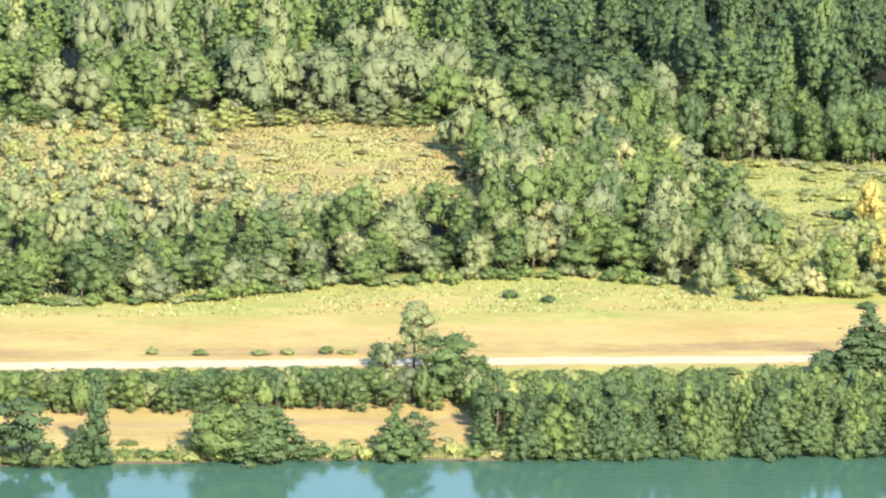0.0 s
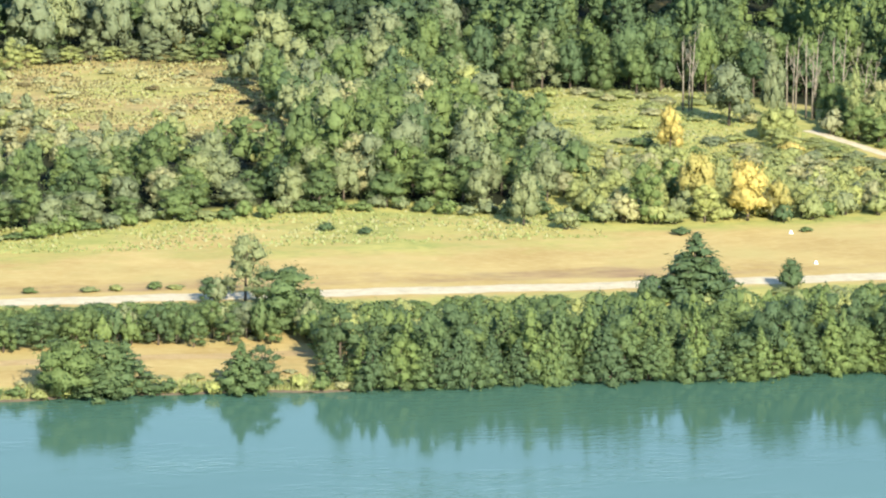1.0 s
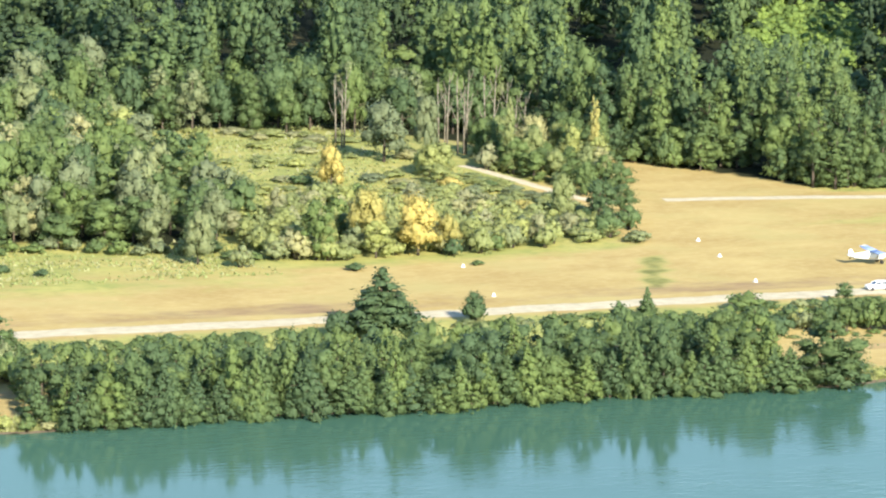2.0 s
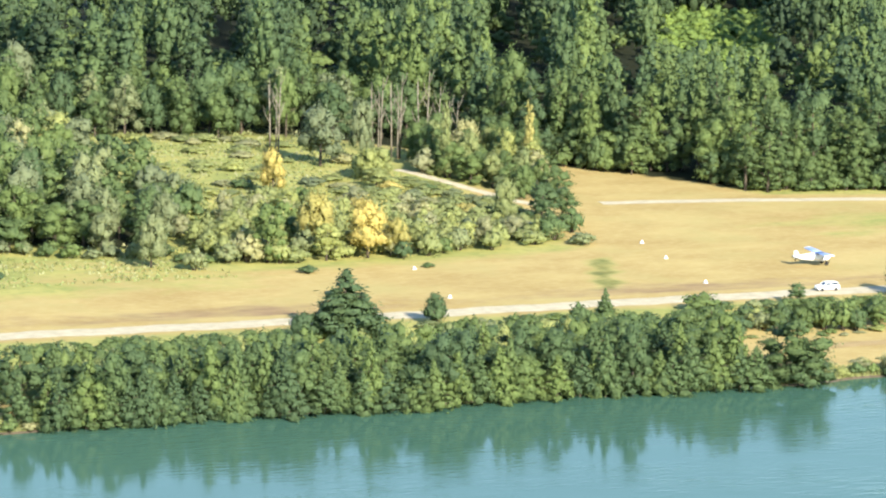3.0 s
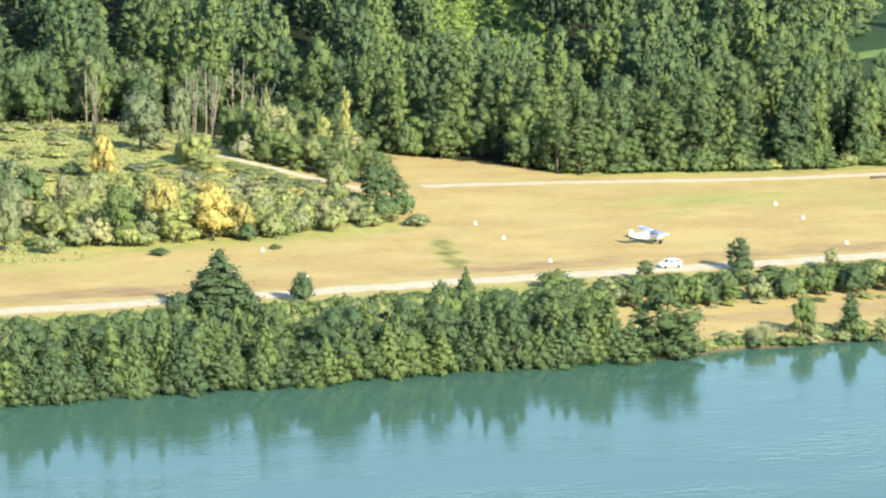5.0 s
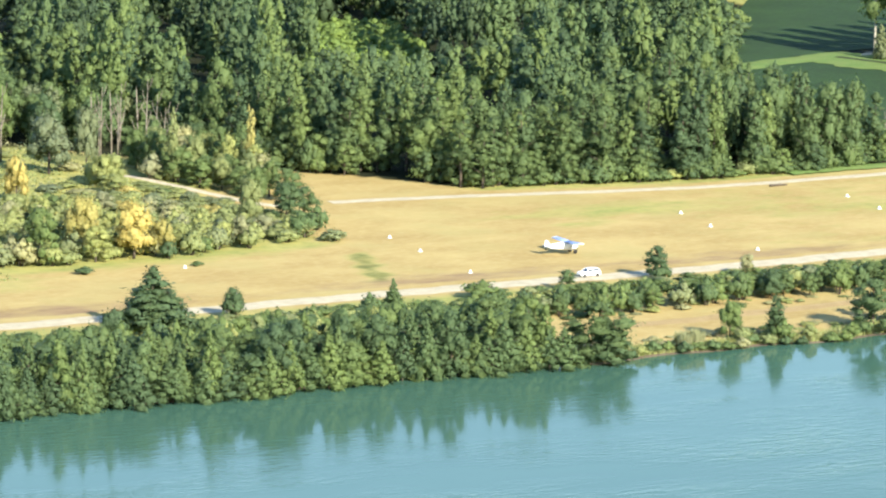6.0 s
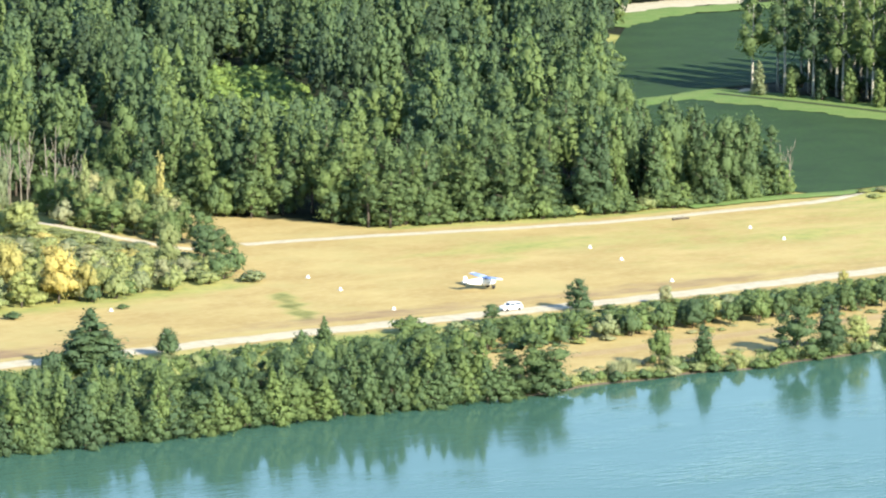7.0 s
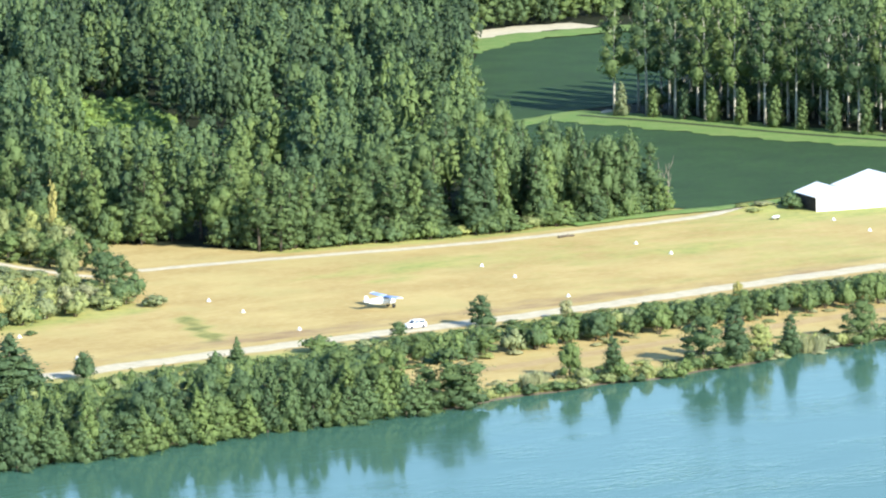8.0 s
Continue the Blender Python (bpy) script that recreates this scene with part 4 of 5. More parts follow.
# the wood's lower end belt
for x, y, tall, kind in ((117, 137, 21, "tall"), (122, 143, 23, "broad"), (124, 134, 20.5, "tall"), (128, 141, 22, "broad"), (131, 135, 20, "tall"), (133.5, 141, 21.5, "broad"), (129, 127, 18.5, "poplar"), (135, 128, 18, "tall"), (137, 121, 17, "poplar")):
    plant(kind, pick({"dark": 2, "green": 4}), x, y, tall, rng.uniform(7.5, 9.5), "tree", "tall leafy tree at the wood's end beside the field", "tree", "wood edge trees")
for x, y in scattered(80, 149, 98, 132, 5.8, lambda x, y: wood_edge_y(x) + 1 < y < wood_edge_y(x) + 25 - max(0, x - 128) * 0.6 and x > 95 + (y - 98) * 0.70):
    plant(pick({"poplar": 3, "broad": 2, "tall": 2}), pick({"dark": 4, "green": 4, "silver": 0.5}), x, y, rng.uniform(15.0, 20.5) * (1 - 0.016 * max(0, x - 130)), rng.uniform(6, 8.5), "tree", "leafy green tree at the wood's end", "tree", "wood edge trees", variant=2 * int(rng.integers(2)))
    for k in range(2 if y < wood_edge_y(x) + 9 else 0):
        plant(pick({"shrub": 1, "broad": 2}), pick({"dark": 2, "green": 2}), x + rng.uniform(-3, 3), float(wood_edge_y(x)) + rng.uniform(-1.5, 3.0), rng.uniform(2.5, 7.0), rng.uniform(4, 5.5), "undergrowth_bush", "green undergrowth bush at the wood's edge", "shrub", "undergrowth")
for x, y in scattered(-60, 30, 150, 196, 6.5, lambda x, y: y > 186 - 18 * math.sin((x + 60) * 0.034) and y > wood_edge_y(x) - 2):
    plant(pick({"willow": 3, "broad": 3, "poplar": 1}), pick({"silver": 1, "green": 3, "dark": 2}), x, y, rng.uniform(9, 14), rng.uniform(6, 8.5), "tree", "bushy tree at the edge of the wood", "tree", "wood edge trees")
for x in np.arange(292, 425, 6.0):
    wood.add("broad", pick({"green": 2, "dark": 1}), x, 433 + (x - 345) * 0.12 + rng.uniform(0, 4), rng.uniform(9, 14), rng.uniform(7, 10), 0.5)
wood.build("woodland", "dense wood of tall %s trees", "wood")


# bare dead trunks
def dead_tree(x, y, h, stems, label):
    root = new("dead_tree")
    root.location = (x, y, float(height(x, y)) - 0.2)
    for k in range(stems):
        a = k * 2.2 + 0.4
        sx, sy = 0.9 * math.cos(a), 0.6 * math.sin(a)
        hh = h * (1 - 0.12 * k)
        trunk = [tube([(sx, sy, 0), (sx * 1.1, sy, hh * 0.5), (sx * 1.5, sy * 1.2, hh)], (0.19, 0.13, 0.04), 6)]
        for j in range(4):
            z = hh * (0.45 + 0.13 * j)
            w = a + j * 1.7
            trunk.append(tube([(sx * 1.2, sy, z), (sx + math.cos(w) * 0.9, sy + math.sin(w) * 0.9, z + 1.5), (sx + math.cos(w) * 1.4, sy + math.sin(w) * 1.2, z + 3.0)], (0.09, 0.06, 0.02), 5))
        part("trunk", tubes_mesh("trunk", trunk, DEAD_BARK), root)
    tagged(root, label, "dead tree", "dead trees")


for x, y, h, s in ((-18.7, 155, 14.5, 3), (6.5, 145, 17, 2), (9.5, 147, 14, 1), (11.7, 148, 11.5, 1), (13.4, 148, 11.5, 1), (2, 147, 15.5, 4), (-1, 149, 14.5, 3), (147.5, 104, 9.5, 2)):
    dead_tree(x, y, h, s, "bare pale dead tree standing at the wood's edge")

# the poplar plantation behind the field
step = Vector((19, -68)).normalized()
back_rows = Mass()
for row in range(9):
    for k in range(0, 11):
        x = 239 + step.x * 8.6 * k + row * 8.5 + rng.uniform(-0.5, 0.5)
        y = 244 + step.y * 8.6 * k + row * 2.4 + rng.uniform(-0.6, 0.6)
        colour, tall, wide = pick({"green": 2, "dark": 2}), rng.uniform(27, 32), rng.uniform(7.5, 9.5)
        if row < 4:
            plant("plantation", colour, x, y, tall, wide, "poplar_tree", "tall plantation poplar with a bare pale trunk", "tree", "plantation poplars")
            if row:
                back_rows.add("shrub", "dark", x + 2, y - 3, rng.uniform(6, 11), 8.0, 0.7)
        else:
            back_rows.add("plantation", colour, x, y, tall, wide, 0.5)
            back_rows.add("shrub", "dark", x + 3, y + 2, rng.uniform(4, 8), 6.0, 0.5)
        if row < 1:
            plant("poplar", pick({"green": 3, "silver": 1, "dark": 2}), x + step.x * 4.3 - 2.8 + rng.uniform(-0.6, 0.6), y + step.y * 4.3 - 0.8 + rng.uniform(-0.6, 0.6), rng.uniform(8, 12), rng.uniform(3.6, 5.0), "poplar_shoot", "leafy young shoot beside a poplar trunk", "shrub", "poplar shoots")
back_rows.build("plantation_rows", "back rows of tall %s plantation poplars", "plantation")

# growth beside the hangars
for x, y, h, w, colour in ((166.5, 87.5, 3.0, 5.0, "dark"), (168.0, 90.0, 3.2, 5.0, "dark"), (158, 89, 0.9, 4.0, "lime"), (162, 91.5, 1.1, 4.4, "reed"), (165.5, 94, 1.0, 3.6, "lime"), (160, 95, 1.0, 4.0, "lime")):
    plant("shrub", colour, x, y, h, w, "hangar_bush", "bush growing in the grass beside the hangars", "shrub", "hangar bushes")


# ---- fields ----
def field(name, pts, lift, label):
    bm = bmesh.new()
    vs = [bm.verts.new((x, y, 0)) for x, y in pts]
    bm.faces.new(vs)
    bmesh.ops.triangulate(bm, faces=bm.faces[:])
    bmesh.ops.subdivide_edges(bm, edges=bm.edges[:], cuts=7, use_grid_fill=True)
    for v in bm.verts:
        v.co.z = float(height(v.co.x, v.co.y)) + lift
    return tagged(new(name, bm_mesh(name, bm, CROP, True)), label, "field", kind="structure")


field("crop_field", [(152, 100), (175, 103), (215, 108), (300, 118), (285, 142), (262, 148), (255, 160), (248, 192), (236, 247), (192, 237), (133, 148), (142, 126)], 0.15, "dark green crop field between wood and poplars")
field("crop_field", [(192, 243), (236, 258), (270, 262), (300, 300), (372, 396), (312, 402), (240, 310)], 0.15, "dark green crop field beyond the wood")


# ---- airstrip markers ----
def marker(x, y):
    root = new("runway_marker")
    root.location = (x, y, float(height(x, y)))
    bm = bmesh.new()
    bmesh.ops.create_cone(bm, cap_ends=True, segments=14, radius1=0.30, radius2=0.16, depth=0.45, matrix=Matrix.Translation((0, 0, 0.27)))
    part("cone", bm_mesh("cone", bm, WHITE, True), root)
    bm = box_bm(0.7, 0.7, 0.08, 0.02, (0, 0, 0.03))
    part("base_plate", bm_mesh("base_plate", bm, WHITE), root)
    tagged(root, "small white marker cone on the grass airstrip", "marker", "airstrip markers")


for x, y in ((-32, 49.7), (-36.3, 23), (11.8, 47.4), (14, 62.3), (8.4, 24), (75.4, 65.1), (72, 49.7), (65.6, 24.3), (163, 70), (159, 54), (114, 69), (111, 54)):
    marker(x, y)


# ---- aeroplane ----
def loft(name, sections, mat, smooth=True):
    """A skin through closed rings of points."""
    v = [p for ring in sections for p in ring]
    n = len(sections[0])
    f = []
    for i in range(len(sections) - 1):
        for k in range(n):
            q = (k + 1) % n
            f.append((i * n + k, i * n + q, (i + 1) * n + q, (i + 1) * n + k))
    f.append(tuple(range(n))[::-1])
    f.append(tuple(range((len(sections) - 1) * n, len(sections) * n)))
    return mesh_of(name, v, f, mat, smooth)


def ellipse_ring(x, y, z, ry, rz, n=14):
    return [(x, y + ry * math.cos(2 * math.pi * k / n), z + rz * math.sin(2 * math.pi * k / n)) for k in range(n)]


def wing_ring(y, x, chord, z, thick=0.12):
    shape = ((0, 0), (0.05, 0.55), (0.25, 1), (0.6, 0.65), (1, 0.05), (1, -0.05), (0.6, -0.15), (0.2, -0.3), (0.03, -0.3))
    return [(x - u * chord, y, z + w * thick * chord) for u, w in shape]


def aeroplane(x, y, turn):
    root = new("light_aeroplane")
    root.matrix_basis = pose(x, y, float(height(x, y)), 0, 0, turn)
    part("fuselage", loft("fuselage", [ellipse_ring(*s) for s in (
        (1.75, 0, 1.15, 0.10, 0.12), (1.6, 0, 1.15, 0.38, 0.40), (0.9, 0, 1.20, 0.56, 0.62), (0.2, 0, 1.30, 0.62, 0.76), (-0.9, 0, 1.32, 0.60, 0.76),
        (-2.0, 0, 1.27, 0.48, 0.62), (-3.4, 0, 1.25, 0.30, 0.44), (-4.7, 0, 1.26, 0.08, 0.20))], WHITE), root, "white rounded fuselage")
    for side in (1, -1):
        part("wing", loft("wing", [wing_ring(side * yy, xx, c, zz) for yy, xx, c, zz in ((0.0, 0.65, 1.80, 2.02), (2.4, 0.65, 1.80, 2.08), (4.3, 0.60, 1.62, 2.15), (4.6, 0.45, 1.05, 2.17))], BLUE), root, "blue high wing")
        part("wing_tip", loft("wing_tip", [wing_ring(side * yy, xx, c, zz, 0.13) for yy, xx, c, zz in ((4.25, 0.60, 1.66, 2.15), (4.62, 0.47, 1.2, 2.18))], WHITE), root, "white wing tip")
        sv, sf = tube([(0.1, side * 0.5, 0.95), (0.05, side * 2.5, 2.08)], (0.05, 0.05), 6)
        part("strut", mesh_of("strut", sv, sf, STEEL), root)
        part("tailplane", loft("tailplane", [wing_ring(side * yy, -3.8, c, 1.3, 0.07) for yy, c in ((0.0, 1.0), (0.9, 0.9), (1.35, 0.6))], WHITE), root)
        bm = bmesh.new()
        bmesh.ops.create_cone(bm, cap_ends=True, segments=16, radius1=0.36, radius2=0.36, depth=0.26, matrix=Matrix.Translation((0.9, side * 0.95, 0.36)) @ Matrix.Rotation(math.pi / 2, 4, 'X'))
        bmesh.ops.bevel(bm, geom=[e for e in bm.edges if e.calc_length() < 0.2], offset=0.05, segments=2, affect='EDGES')
        wheel = part("wheel", bm_mesh("wheel", bm, RUBBER), root)
        lv, lf = tube([(0.8, side * 0.4, 0.85), (0.9, side * 0.9, 0.36)], (0.09, 0.07), 6)
        part("gear_leg", mesh_of("gear_leg", lv, lf, STEEL), root)
        part("side_window", loft("side_window", [[(0.75, side * 0.47, 1.45), (0.55, side * 0.40, 1.85), (-0.8, side * 0.40, 1.85), (-0.95, side * 0.50, 1.45)], [(0.75, side * 0.54, 1.45), (0.55, side * 0.46, 1.86), (-0.8, side * 0.46, 1.86), (-0.95, side * 0.56, 1.45)]], GLASS, False), root)
    part("windscreen", loft("windscreen", [[(0.95, -0.40, 1.55), (0.95, 0.40, 1.55), (0.42, 0.38, 1.98), (0.42, -0.38, 1.98)], [(1.02, -0.42, 1.58), (1.02, 0.42, 1.58), (0.46, 0.40, 2.02), (0.46, -0.40, 2.02)]], GLASS, False), root)
    bm = bmesh.new()
    prof = [(-3.6, 1.32), (-4.0, 1.9), (-4.3, 2.35), (-4.8, 2.35), (-4.85, 1.2), (-4.6, 1.15)]
    f = bm.faces.new([bm.verts.new((px, -0.04, pz)) for px, pz in prof])
    ext = bmesh.ops.extrude_face_region(bm, geom=[f])
    bmesh.ops.translate(bm, verts=[g for g in ext["geom"] if isinstance(g, bmesh.types.BMVert)], vec=(0, 0.08, 0))
    bmesh.ops.recalc_face_normals(bm, faces=bm.faces[:])
    part("fin", bm_mesh("fin", bm, WHITE), root)
    bm = bmesh.new()
    bmesh.ops.create_uvsphere(bm, u_segments=10, v_segments=6, radius=0.14, matrix=Matrix.Translation((1.82, 0, 1.15)) @ Matrix.Diagonal((1.3, 1, 1, 1)))
    part("spinner", bm_mesh("spinner", bm, WHITE, True), root)
    for s in (1, -1):
        bm = box_bm(0.05, 0.13, 0.80, 0.015, (1.83, 0, 1.15 + s * 0.48))
        part("propeller_blade", bm_mesh("propeller_blade", bm, STEEL), root)
    bm = bmesh.new()
    bmesh.ops.create_cone(bm, cap_ends=True, segments=12, radius1=0.14, radius2=0.14, depth=0.10, matrix=Matrix.Translation((-4.55, 0, 0.78)) @ Matrix.Rotation(math.pi / 2, 4, 'X'))
    part("tail_wheel", bm_mesh("tail_wheel", bm, RUBBER), root)
    tv, tf = tube([(-4.4, 0, 1.15), (-4.55, 0, 0.78)], (0.05, 0.03), 6)
    part("tail_leg", mesh_of("tail_leg", tv, tf, STEEL), root)
    tagged(root, "white light aeroplane with blue high wing landed on grass", "aeroplane")
    # rolling on its main wheels
    root.matrix_basis = pose(x, y, float(height(x, y)) + 0.04, 0, 2.5, turn) @ Matrix.Scale(0.98, 4)


aeroplane(34.2, 35.5, 0)


# ---- car ----
def car(x, y, turn):
    root = new("car")
    root.matrix_basis = pose(x, y, float(height(x, y)) + 0.08, 0, 0, turn) @ Matrix.Scale(0.93, 4)

    def hull(name, rings, mat):
        return loft(name, rings, mat, False)

    def ring(xx, w, zs):
        return [(xx, -w, zs[0]), (xx, w, zs[0]), (xx, w * 1.0, zs[1]), (xx, w * 0.93, zs[2]), (xx, -w * 0.93, zs[2]), (xx, -w * 1.0, zs[1])]

    part("body", hull("body", [ring(2.1, 0.74, (0.38, 0.58, 0.68)), ring(1.9, 0.84, (0.28, 0.65, 0.85)), ring(0.9, 0.88, (0.26, 0.75, 0.98)), ring(-1.6, 0.88, (0.26, 0.75, 1.02)), ring(-2.0, 0.84, (0.30, 0.72, 0.98)), ring(-2.1, 0.78, (0.40, 0.60, 0.80))], WHITE), root, "white car body")

    def cab(xx, w, z0, z1, k):
        return [(xx, -w, z0), (xx, w, z0), (xx, w * 0.84, z1), (xx, -w * 0.84, z1)]

    part("cabin", hull("cabin", [cab(1.0, 0.80, 0.96, 1.00, 0), cab(0.35, 0.80, 0.96, 1.42, 0), cab(-0.4, 0.81, 0.96, 1.50, 0), cab(-1.6, 0.80, 0.96, 1.44, 0), cab(-1.98, 0.76, 0.96, 1.04, 0)], GLASS), root, "dark car windows")
    part("roof", hull("roof", [cab(0.45, 0.80, 1.38, 1.45, 0), cab(-0.4, 0.80, 1.44, 1.54, 0), cab(-1.68, 0.78, 1.38, 1.46, 0)], WHITE), root)
    for s in (1, -1):
        for px0, px1 in ((0.98, 0.42), (-0.35, -0.45), (-1.55, -1.92)):
            z1 = 1.44 if px1 != -1.92 else 1.02
            z0 = 0.97 if px1 != -1.92 else 1.42
            pv, pf = tube([(px0, s * 0.80, z0), (px1, s * 0.70, z1)], (0.055, 0.055), 5)
            part("pillar", mesh_of("pillar", pv, pf, WHITE), root)
        part("headlight", bm_mesh("headlight", box_bm(0.10, 0.32, 0.14, 0.03, (2.02, s * 0.56, 0.68)), LAMP_GLASS), root)
        part("mirror", bm_mesh("mirror", box_bm(0.14, 0.18, 0.13, 0.03, (0.75, s * 0.95, 1.02)), WHITE), root)
        for wx0 in (1.32, -1.30):
            bm = bmesh.new()
            m = Matrix.Translation((wx0, s * 0.80, 0.31)) @ Matrix.Rotation(math.pi / 2, 4, 'X')
            bmesh.ops.create_cone(bm, cap_ends=True, segments=18, radius1=0.31, radius2=0.31, depth=0.20, matrix=m)
            tyre = part("wheel", bm_mesh("wheel", bm, RUBBER), root)
            bm = bmesh.new()
            bmesh.ops.create_cone(bm, cap_ends=True, segments=14, radius1=0.20, radius2=0.17, depth=0.03, matrix=Matrix.Translation((wx0, s * 0.91, 0.31)) @ Matrix.Rotation(math.pi / 2, 4, 'X'))
            part("rim", bm_mesh("rim", bm, STEEL), tyre)
    tagged(root, "white hatchback car on the pale gravel road", "car")


car(24.5, 12.4, 180)


# ---- hangars ----
def hangar(x, y, length, depth, eave, ridge, turn, label, open_side=False):
    """A sheeted shed with a pitched roof; its foot at the near corner."""
    root = new("hangar")
    root.matrix_basis = pose(x, y, float(height(x, y)), 0, 0, turn)
    for name, sx, sy, px, py in (("front_wall", length, 0.15, length / 2, 0), ("back_wall", length, 0.15, length / 2, depth)):
        # an open side is a closed wall, coloured dark for the shade inside
        part("wall", bm_mesh("wall", box_bm(sx, sy, eave, 0.01, (px, py, eave / 2)), SHADE if open_side and name == "back_wall" else SHEET), root)
    for px in (0.1, length - 0.1):
        bm = bmesh.new()
        prof = [(0, 0), (depth, 0), (depth, eave), (depth / 2, ridge - 0.1), (0, eave)]
        f = bm.faces.new([bm.verts.new((px - 0.07, yy, zz)) for yy, zz in prof])
        ext = bmesh.ops.extrude_face_region(bm, geom=[f])
        bmesh.ops.translate(bm, verts=[g for g in ext["geom"] if isinstance(g, bmesh.types.BMVert)], vec=(0.14, 0, 0))
        bmesh.ops.recalc_face_normals(bm, faces=bm.faces[:])
        part("gable", bm_mesh("gable", bm, SHEET), root)
    for y0, y1 in ((-0.4, depth / 2), (depth + 0.4, depth / 2)):
        z0 = eave - 0.15
        bm = bmesh.new()
        vs = [bm.verts.new(p) for p in ((-0.4, y0, z0), (length + 0.4, y0, z0), (length + 0.4, y1, ridge), (-0.4, y1, ridge))]
        f = bm.faces.new(vs)
        ext = bmesh.ops.extrude_face_region(bm, geom=[f])
        bmesh.ops.translate(bm, verts=[g for g in ext["geom"] if isinstance(g, bmesh.types.BMVert)], vec=(0, 0, 0.12))
        bmesh.ops.recalc_face_normals(bm, faces=bm.faces[:])
        part("roof", bm_mesh("roof", bm, SHEET), root, "white sheet roof slope")
    tagged(root, label, "hangar", "hangars")


hangar(192.9, 75.9, 12, 16.0, 3.5, 6.0, 76, "white hangar with a pitched sheet roof on the airfield")
hangar(177.3, 79.6, 9.5, 9.4, 3.0, 4.5, 76, "small white shed with a dark open side", True)


# ---- small things on the grass ----
def log_pile(x, y):
    root = new("log")
    root.location = (x, y, float(height(x, y)))
    v, f = tube([(-1.8, 0, 0.22), (0, 0.15, 0.25), (1.9, -0.1, 0.2)], (0.26, 0.22, 0.16), 8)
    part("trunk", mesh_of("trunk", v, f, BARK, True), root)
    v, f = tube([(0.4, 0.1, 0.3), (1.0, 0.8, 0.6)], (0.08, 0.03), 6)
    part("branch", mesh_of("branch", v, f, BARK, True), root)
    tagged(root, "dark fallen log beside the dusty track", "log")


log_pile(109.9, 86.0)


def trailer(x, y):
    root = new("boat_trailer")
    root.matrix_basis = pose(x, y, float(height(x, y)), 0, 0, 20) @ Matrix.Scale(0.75, 4)
    part("hull", loft("hull", [ellipse_ring(xx, 0, 0.75, w, hgt, 10) for xx, w, hgt in ((-1.6, 0.5, 0.3), (0, 0.65, 0.35), (1.2, 0.4, 0.3), (1.8, 0.05, 0.1))], WHITE), root)
    for s in (1, -1):
        bm = bmesh.new()
        bmesh.ops.create_cone(bm, cap_ends=True, segments=14, radius1=0.3, radius2=0.3, depth=0.16, matrix=Matrix.Translation((-0.2, s * 0.7, 0.3)) @ Matrix.Rotation(math.pi / 2, 4, 'X'))
        part("wheel", bm_mesh("wheel", bm, RUBBER), root)
    v, f = tube([(-1.4, 0, 0.42), (2.4, 0, 0.4)], (0.06, 0.05), 6)
    part("drawbar", mesh_of("drawbar", v, f, STEEL), root)
    tagged(root, "small white trailer parked on the grass", "trailer")


trailer(155, 78)


def reeds(x, y, h, w):
    n = 260
    root = new("reed_clump")
    root.location = (x, y, float(height(x, y)) - 0.1)
    a, r = rng.uniform(0, 6.28, n), w * 0.5 * np.sqrt(rng.uniform(0, 1, n))
    p = np.stack([r * np.cos(a), r * np.sin(a), np.zeros(n)], -1)
    tipv = p * 1.3 + np.stack([rng.normal(0, 0.2, n), rng.normal(0, 0.2, n), h * rng.uniform(0.7, 1.05, n)], -1)
    side = np.stack([np.cos(a + 1.5), np.sin(a + 1.5), 0 * a], -1) * 0.07
    mid = (p + tipv) / 2 + np.array([0, 0, h * 0.08])
    q = np.stack([p - side, p + side, mid + side, mid - side], 1)
    q2 = np.stack([mid - side, mid + side, tipv + side * 0.2, tipv - side * 0.2], 1)
    part("foliage", quads_mesh("foliage", np.concatenate([q, q2]), LEAF["reed"]), root)
    tagged(root, "pale reed clump standing at the water's edge", "reeds", "reeds")


for x, y in ((7.5, -44.5), (10, -44.2), (66, -42.3), (69, -42), (-118, -46.5)):
    reeds(x, y, 2.8, 2.6)


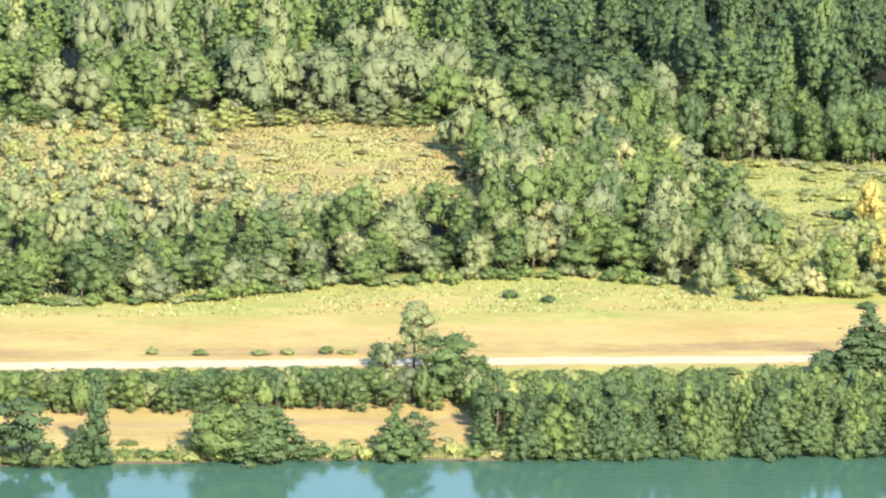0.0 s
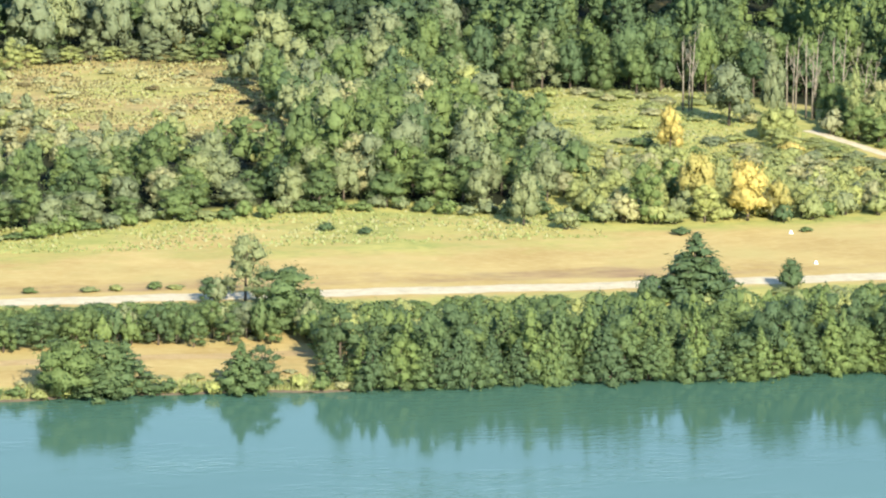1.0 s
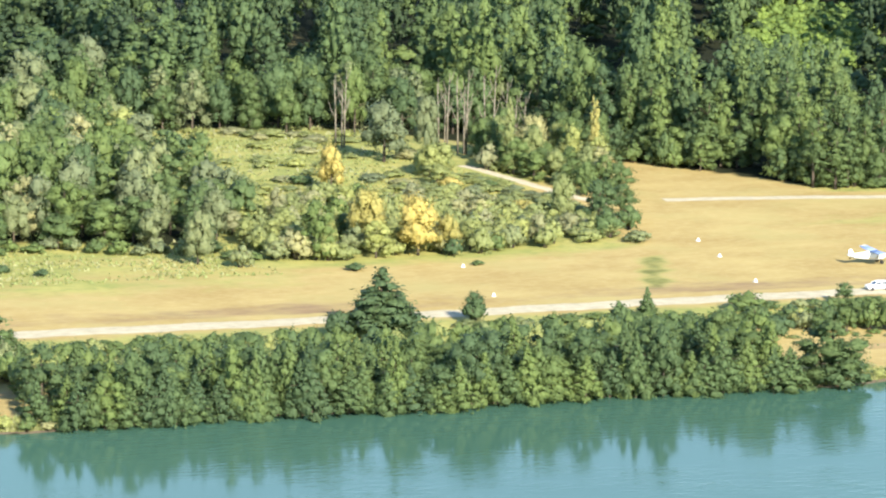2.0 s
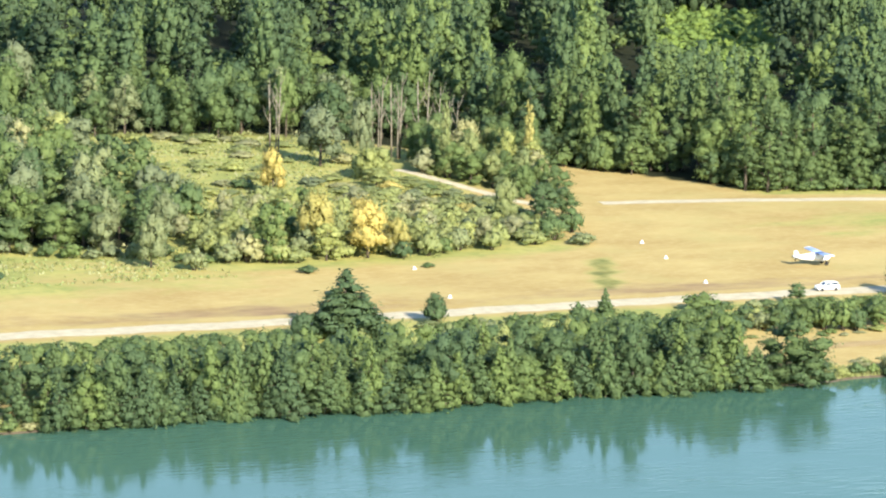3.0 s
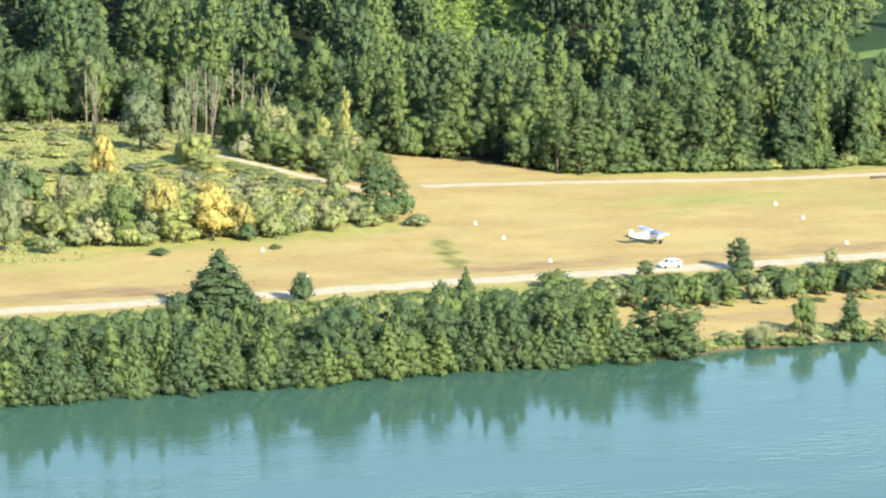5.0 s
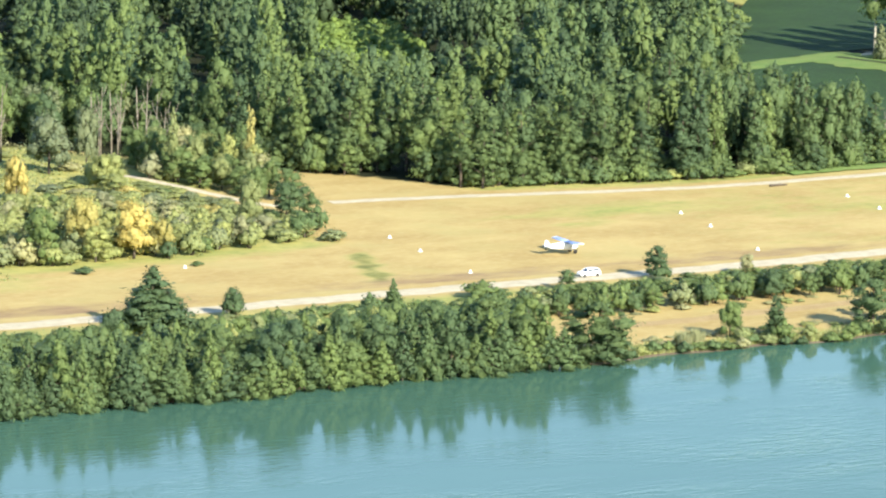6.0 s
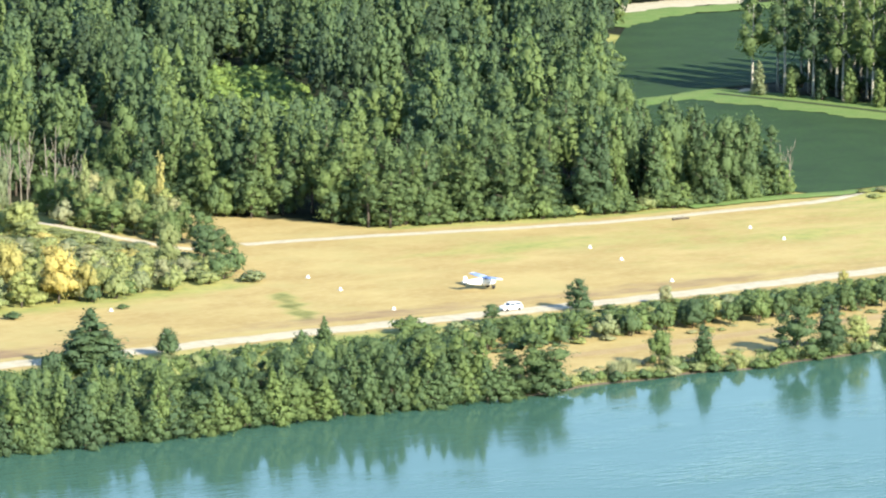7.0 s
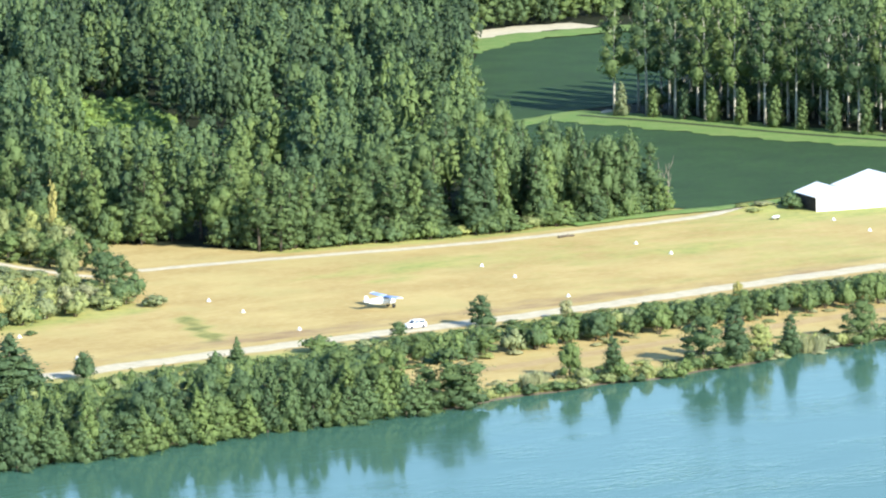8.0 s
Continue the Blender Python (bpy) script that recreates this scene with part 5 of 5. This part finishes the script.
def bank_grass(colour, n, label):
    """Tall grass along the water's edge, as one growth."""
    x = np.concatenate([rng.uniform(-205, -122, n // 2), rng.uniform(-14, 112, n - n // 2)])
    y = bank_y(x) + 2.9 + 3.4 * rng.random(n) ** 1.6
    a = rng.uniform(0, 6.28, n)
    foot = np.stack([x, y, height(x, y) - 0.05], -1)
    side = np.stack([np.cos(a), np.sin(a), 0 * a], -1) * 0.13
    tall = rng.uniform(0.5, 1.35, n) * (0.75 + 0.35 * np.sin(x * 0.9) * np.sin(x * 0.23))
    tip = foot + np.stack([rng.normal(0, 0.18, n), rng.normal(0, 0.18, n), tall], -1)
    me = quads_mesh("bank_grass", np.stack([foot - side, foot + side, tip], 1), LEAF[colour])
    tagged(new("bank_grass", me), label, "grass", kind="stuff")


bank_grass("lime", 16000, "tall green grass along the water's edge")
bank_grass("reed", 9000, "tall pale dry grass along the water's edge")


def meadow_grass(colour, n, x0, x1, y0, y1, seed, label):
    """Rough standing grass in loose clumps over a stretch of meadow, as one growth."""
    x, y = rng.uniform(x0, x1, n), rng.uniform(y0, y1, n)
    keep = wave(x, y, 0.23, seed) + 0.6 * wave(x, y, 0.71, seed + 2.0) > -0.25
    x, y = x[keep], y[keep]
    n = len(x)
    a = rng.uniform(0, 6.28, n)
    foot = np.stack([x, y, height(x, y) - 0.05], -1)
    side = np.stack([np.cos(a), np.sin(a), 0 * a], -1) * 0.34
    tip = foot + np.stack([rng.normal(0, 0.25, n), rng.normal(0, 0.25, n), rng.uniform(0.20, 0.60, n)], -1)
    me = quads_mesh("meadow_grass", np.stack([foot - side, foot + side, tip], 1), LEAF[colour])
    tagged(new("meadow_grass", me), label, "grass", kind="stuff")


for colour, n, seed in (("lime", 6000, 1.0), ("reed", 2500, 3.0)):
    meadow_grass(colour, n, -58, -5, 94, 186, seed, "rough %s grass in the meadow between the trees" % LEAF_WORD[colour])
for colour, n, seed in (("reed", 9000, 2.0), ("brown", 9000, 5.0), ("lime", 2500, 4.0)):
    meadow_grass(colour, n, -198, -84, 140, 236, seed, "rough %s grass in the clearing" % LEAF_WORD[colour])
for colour, n, seed in (("lime", 4500, 6.0), ("reed", 2500, 7.0)):
    meadow_grass(colour, n, -198, -62, 50, 82, seed, "rough %s grass along the thicket's edge" % LEAF_WORD[colour])
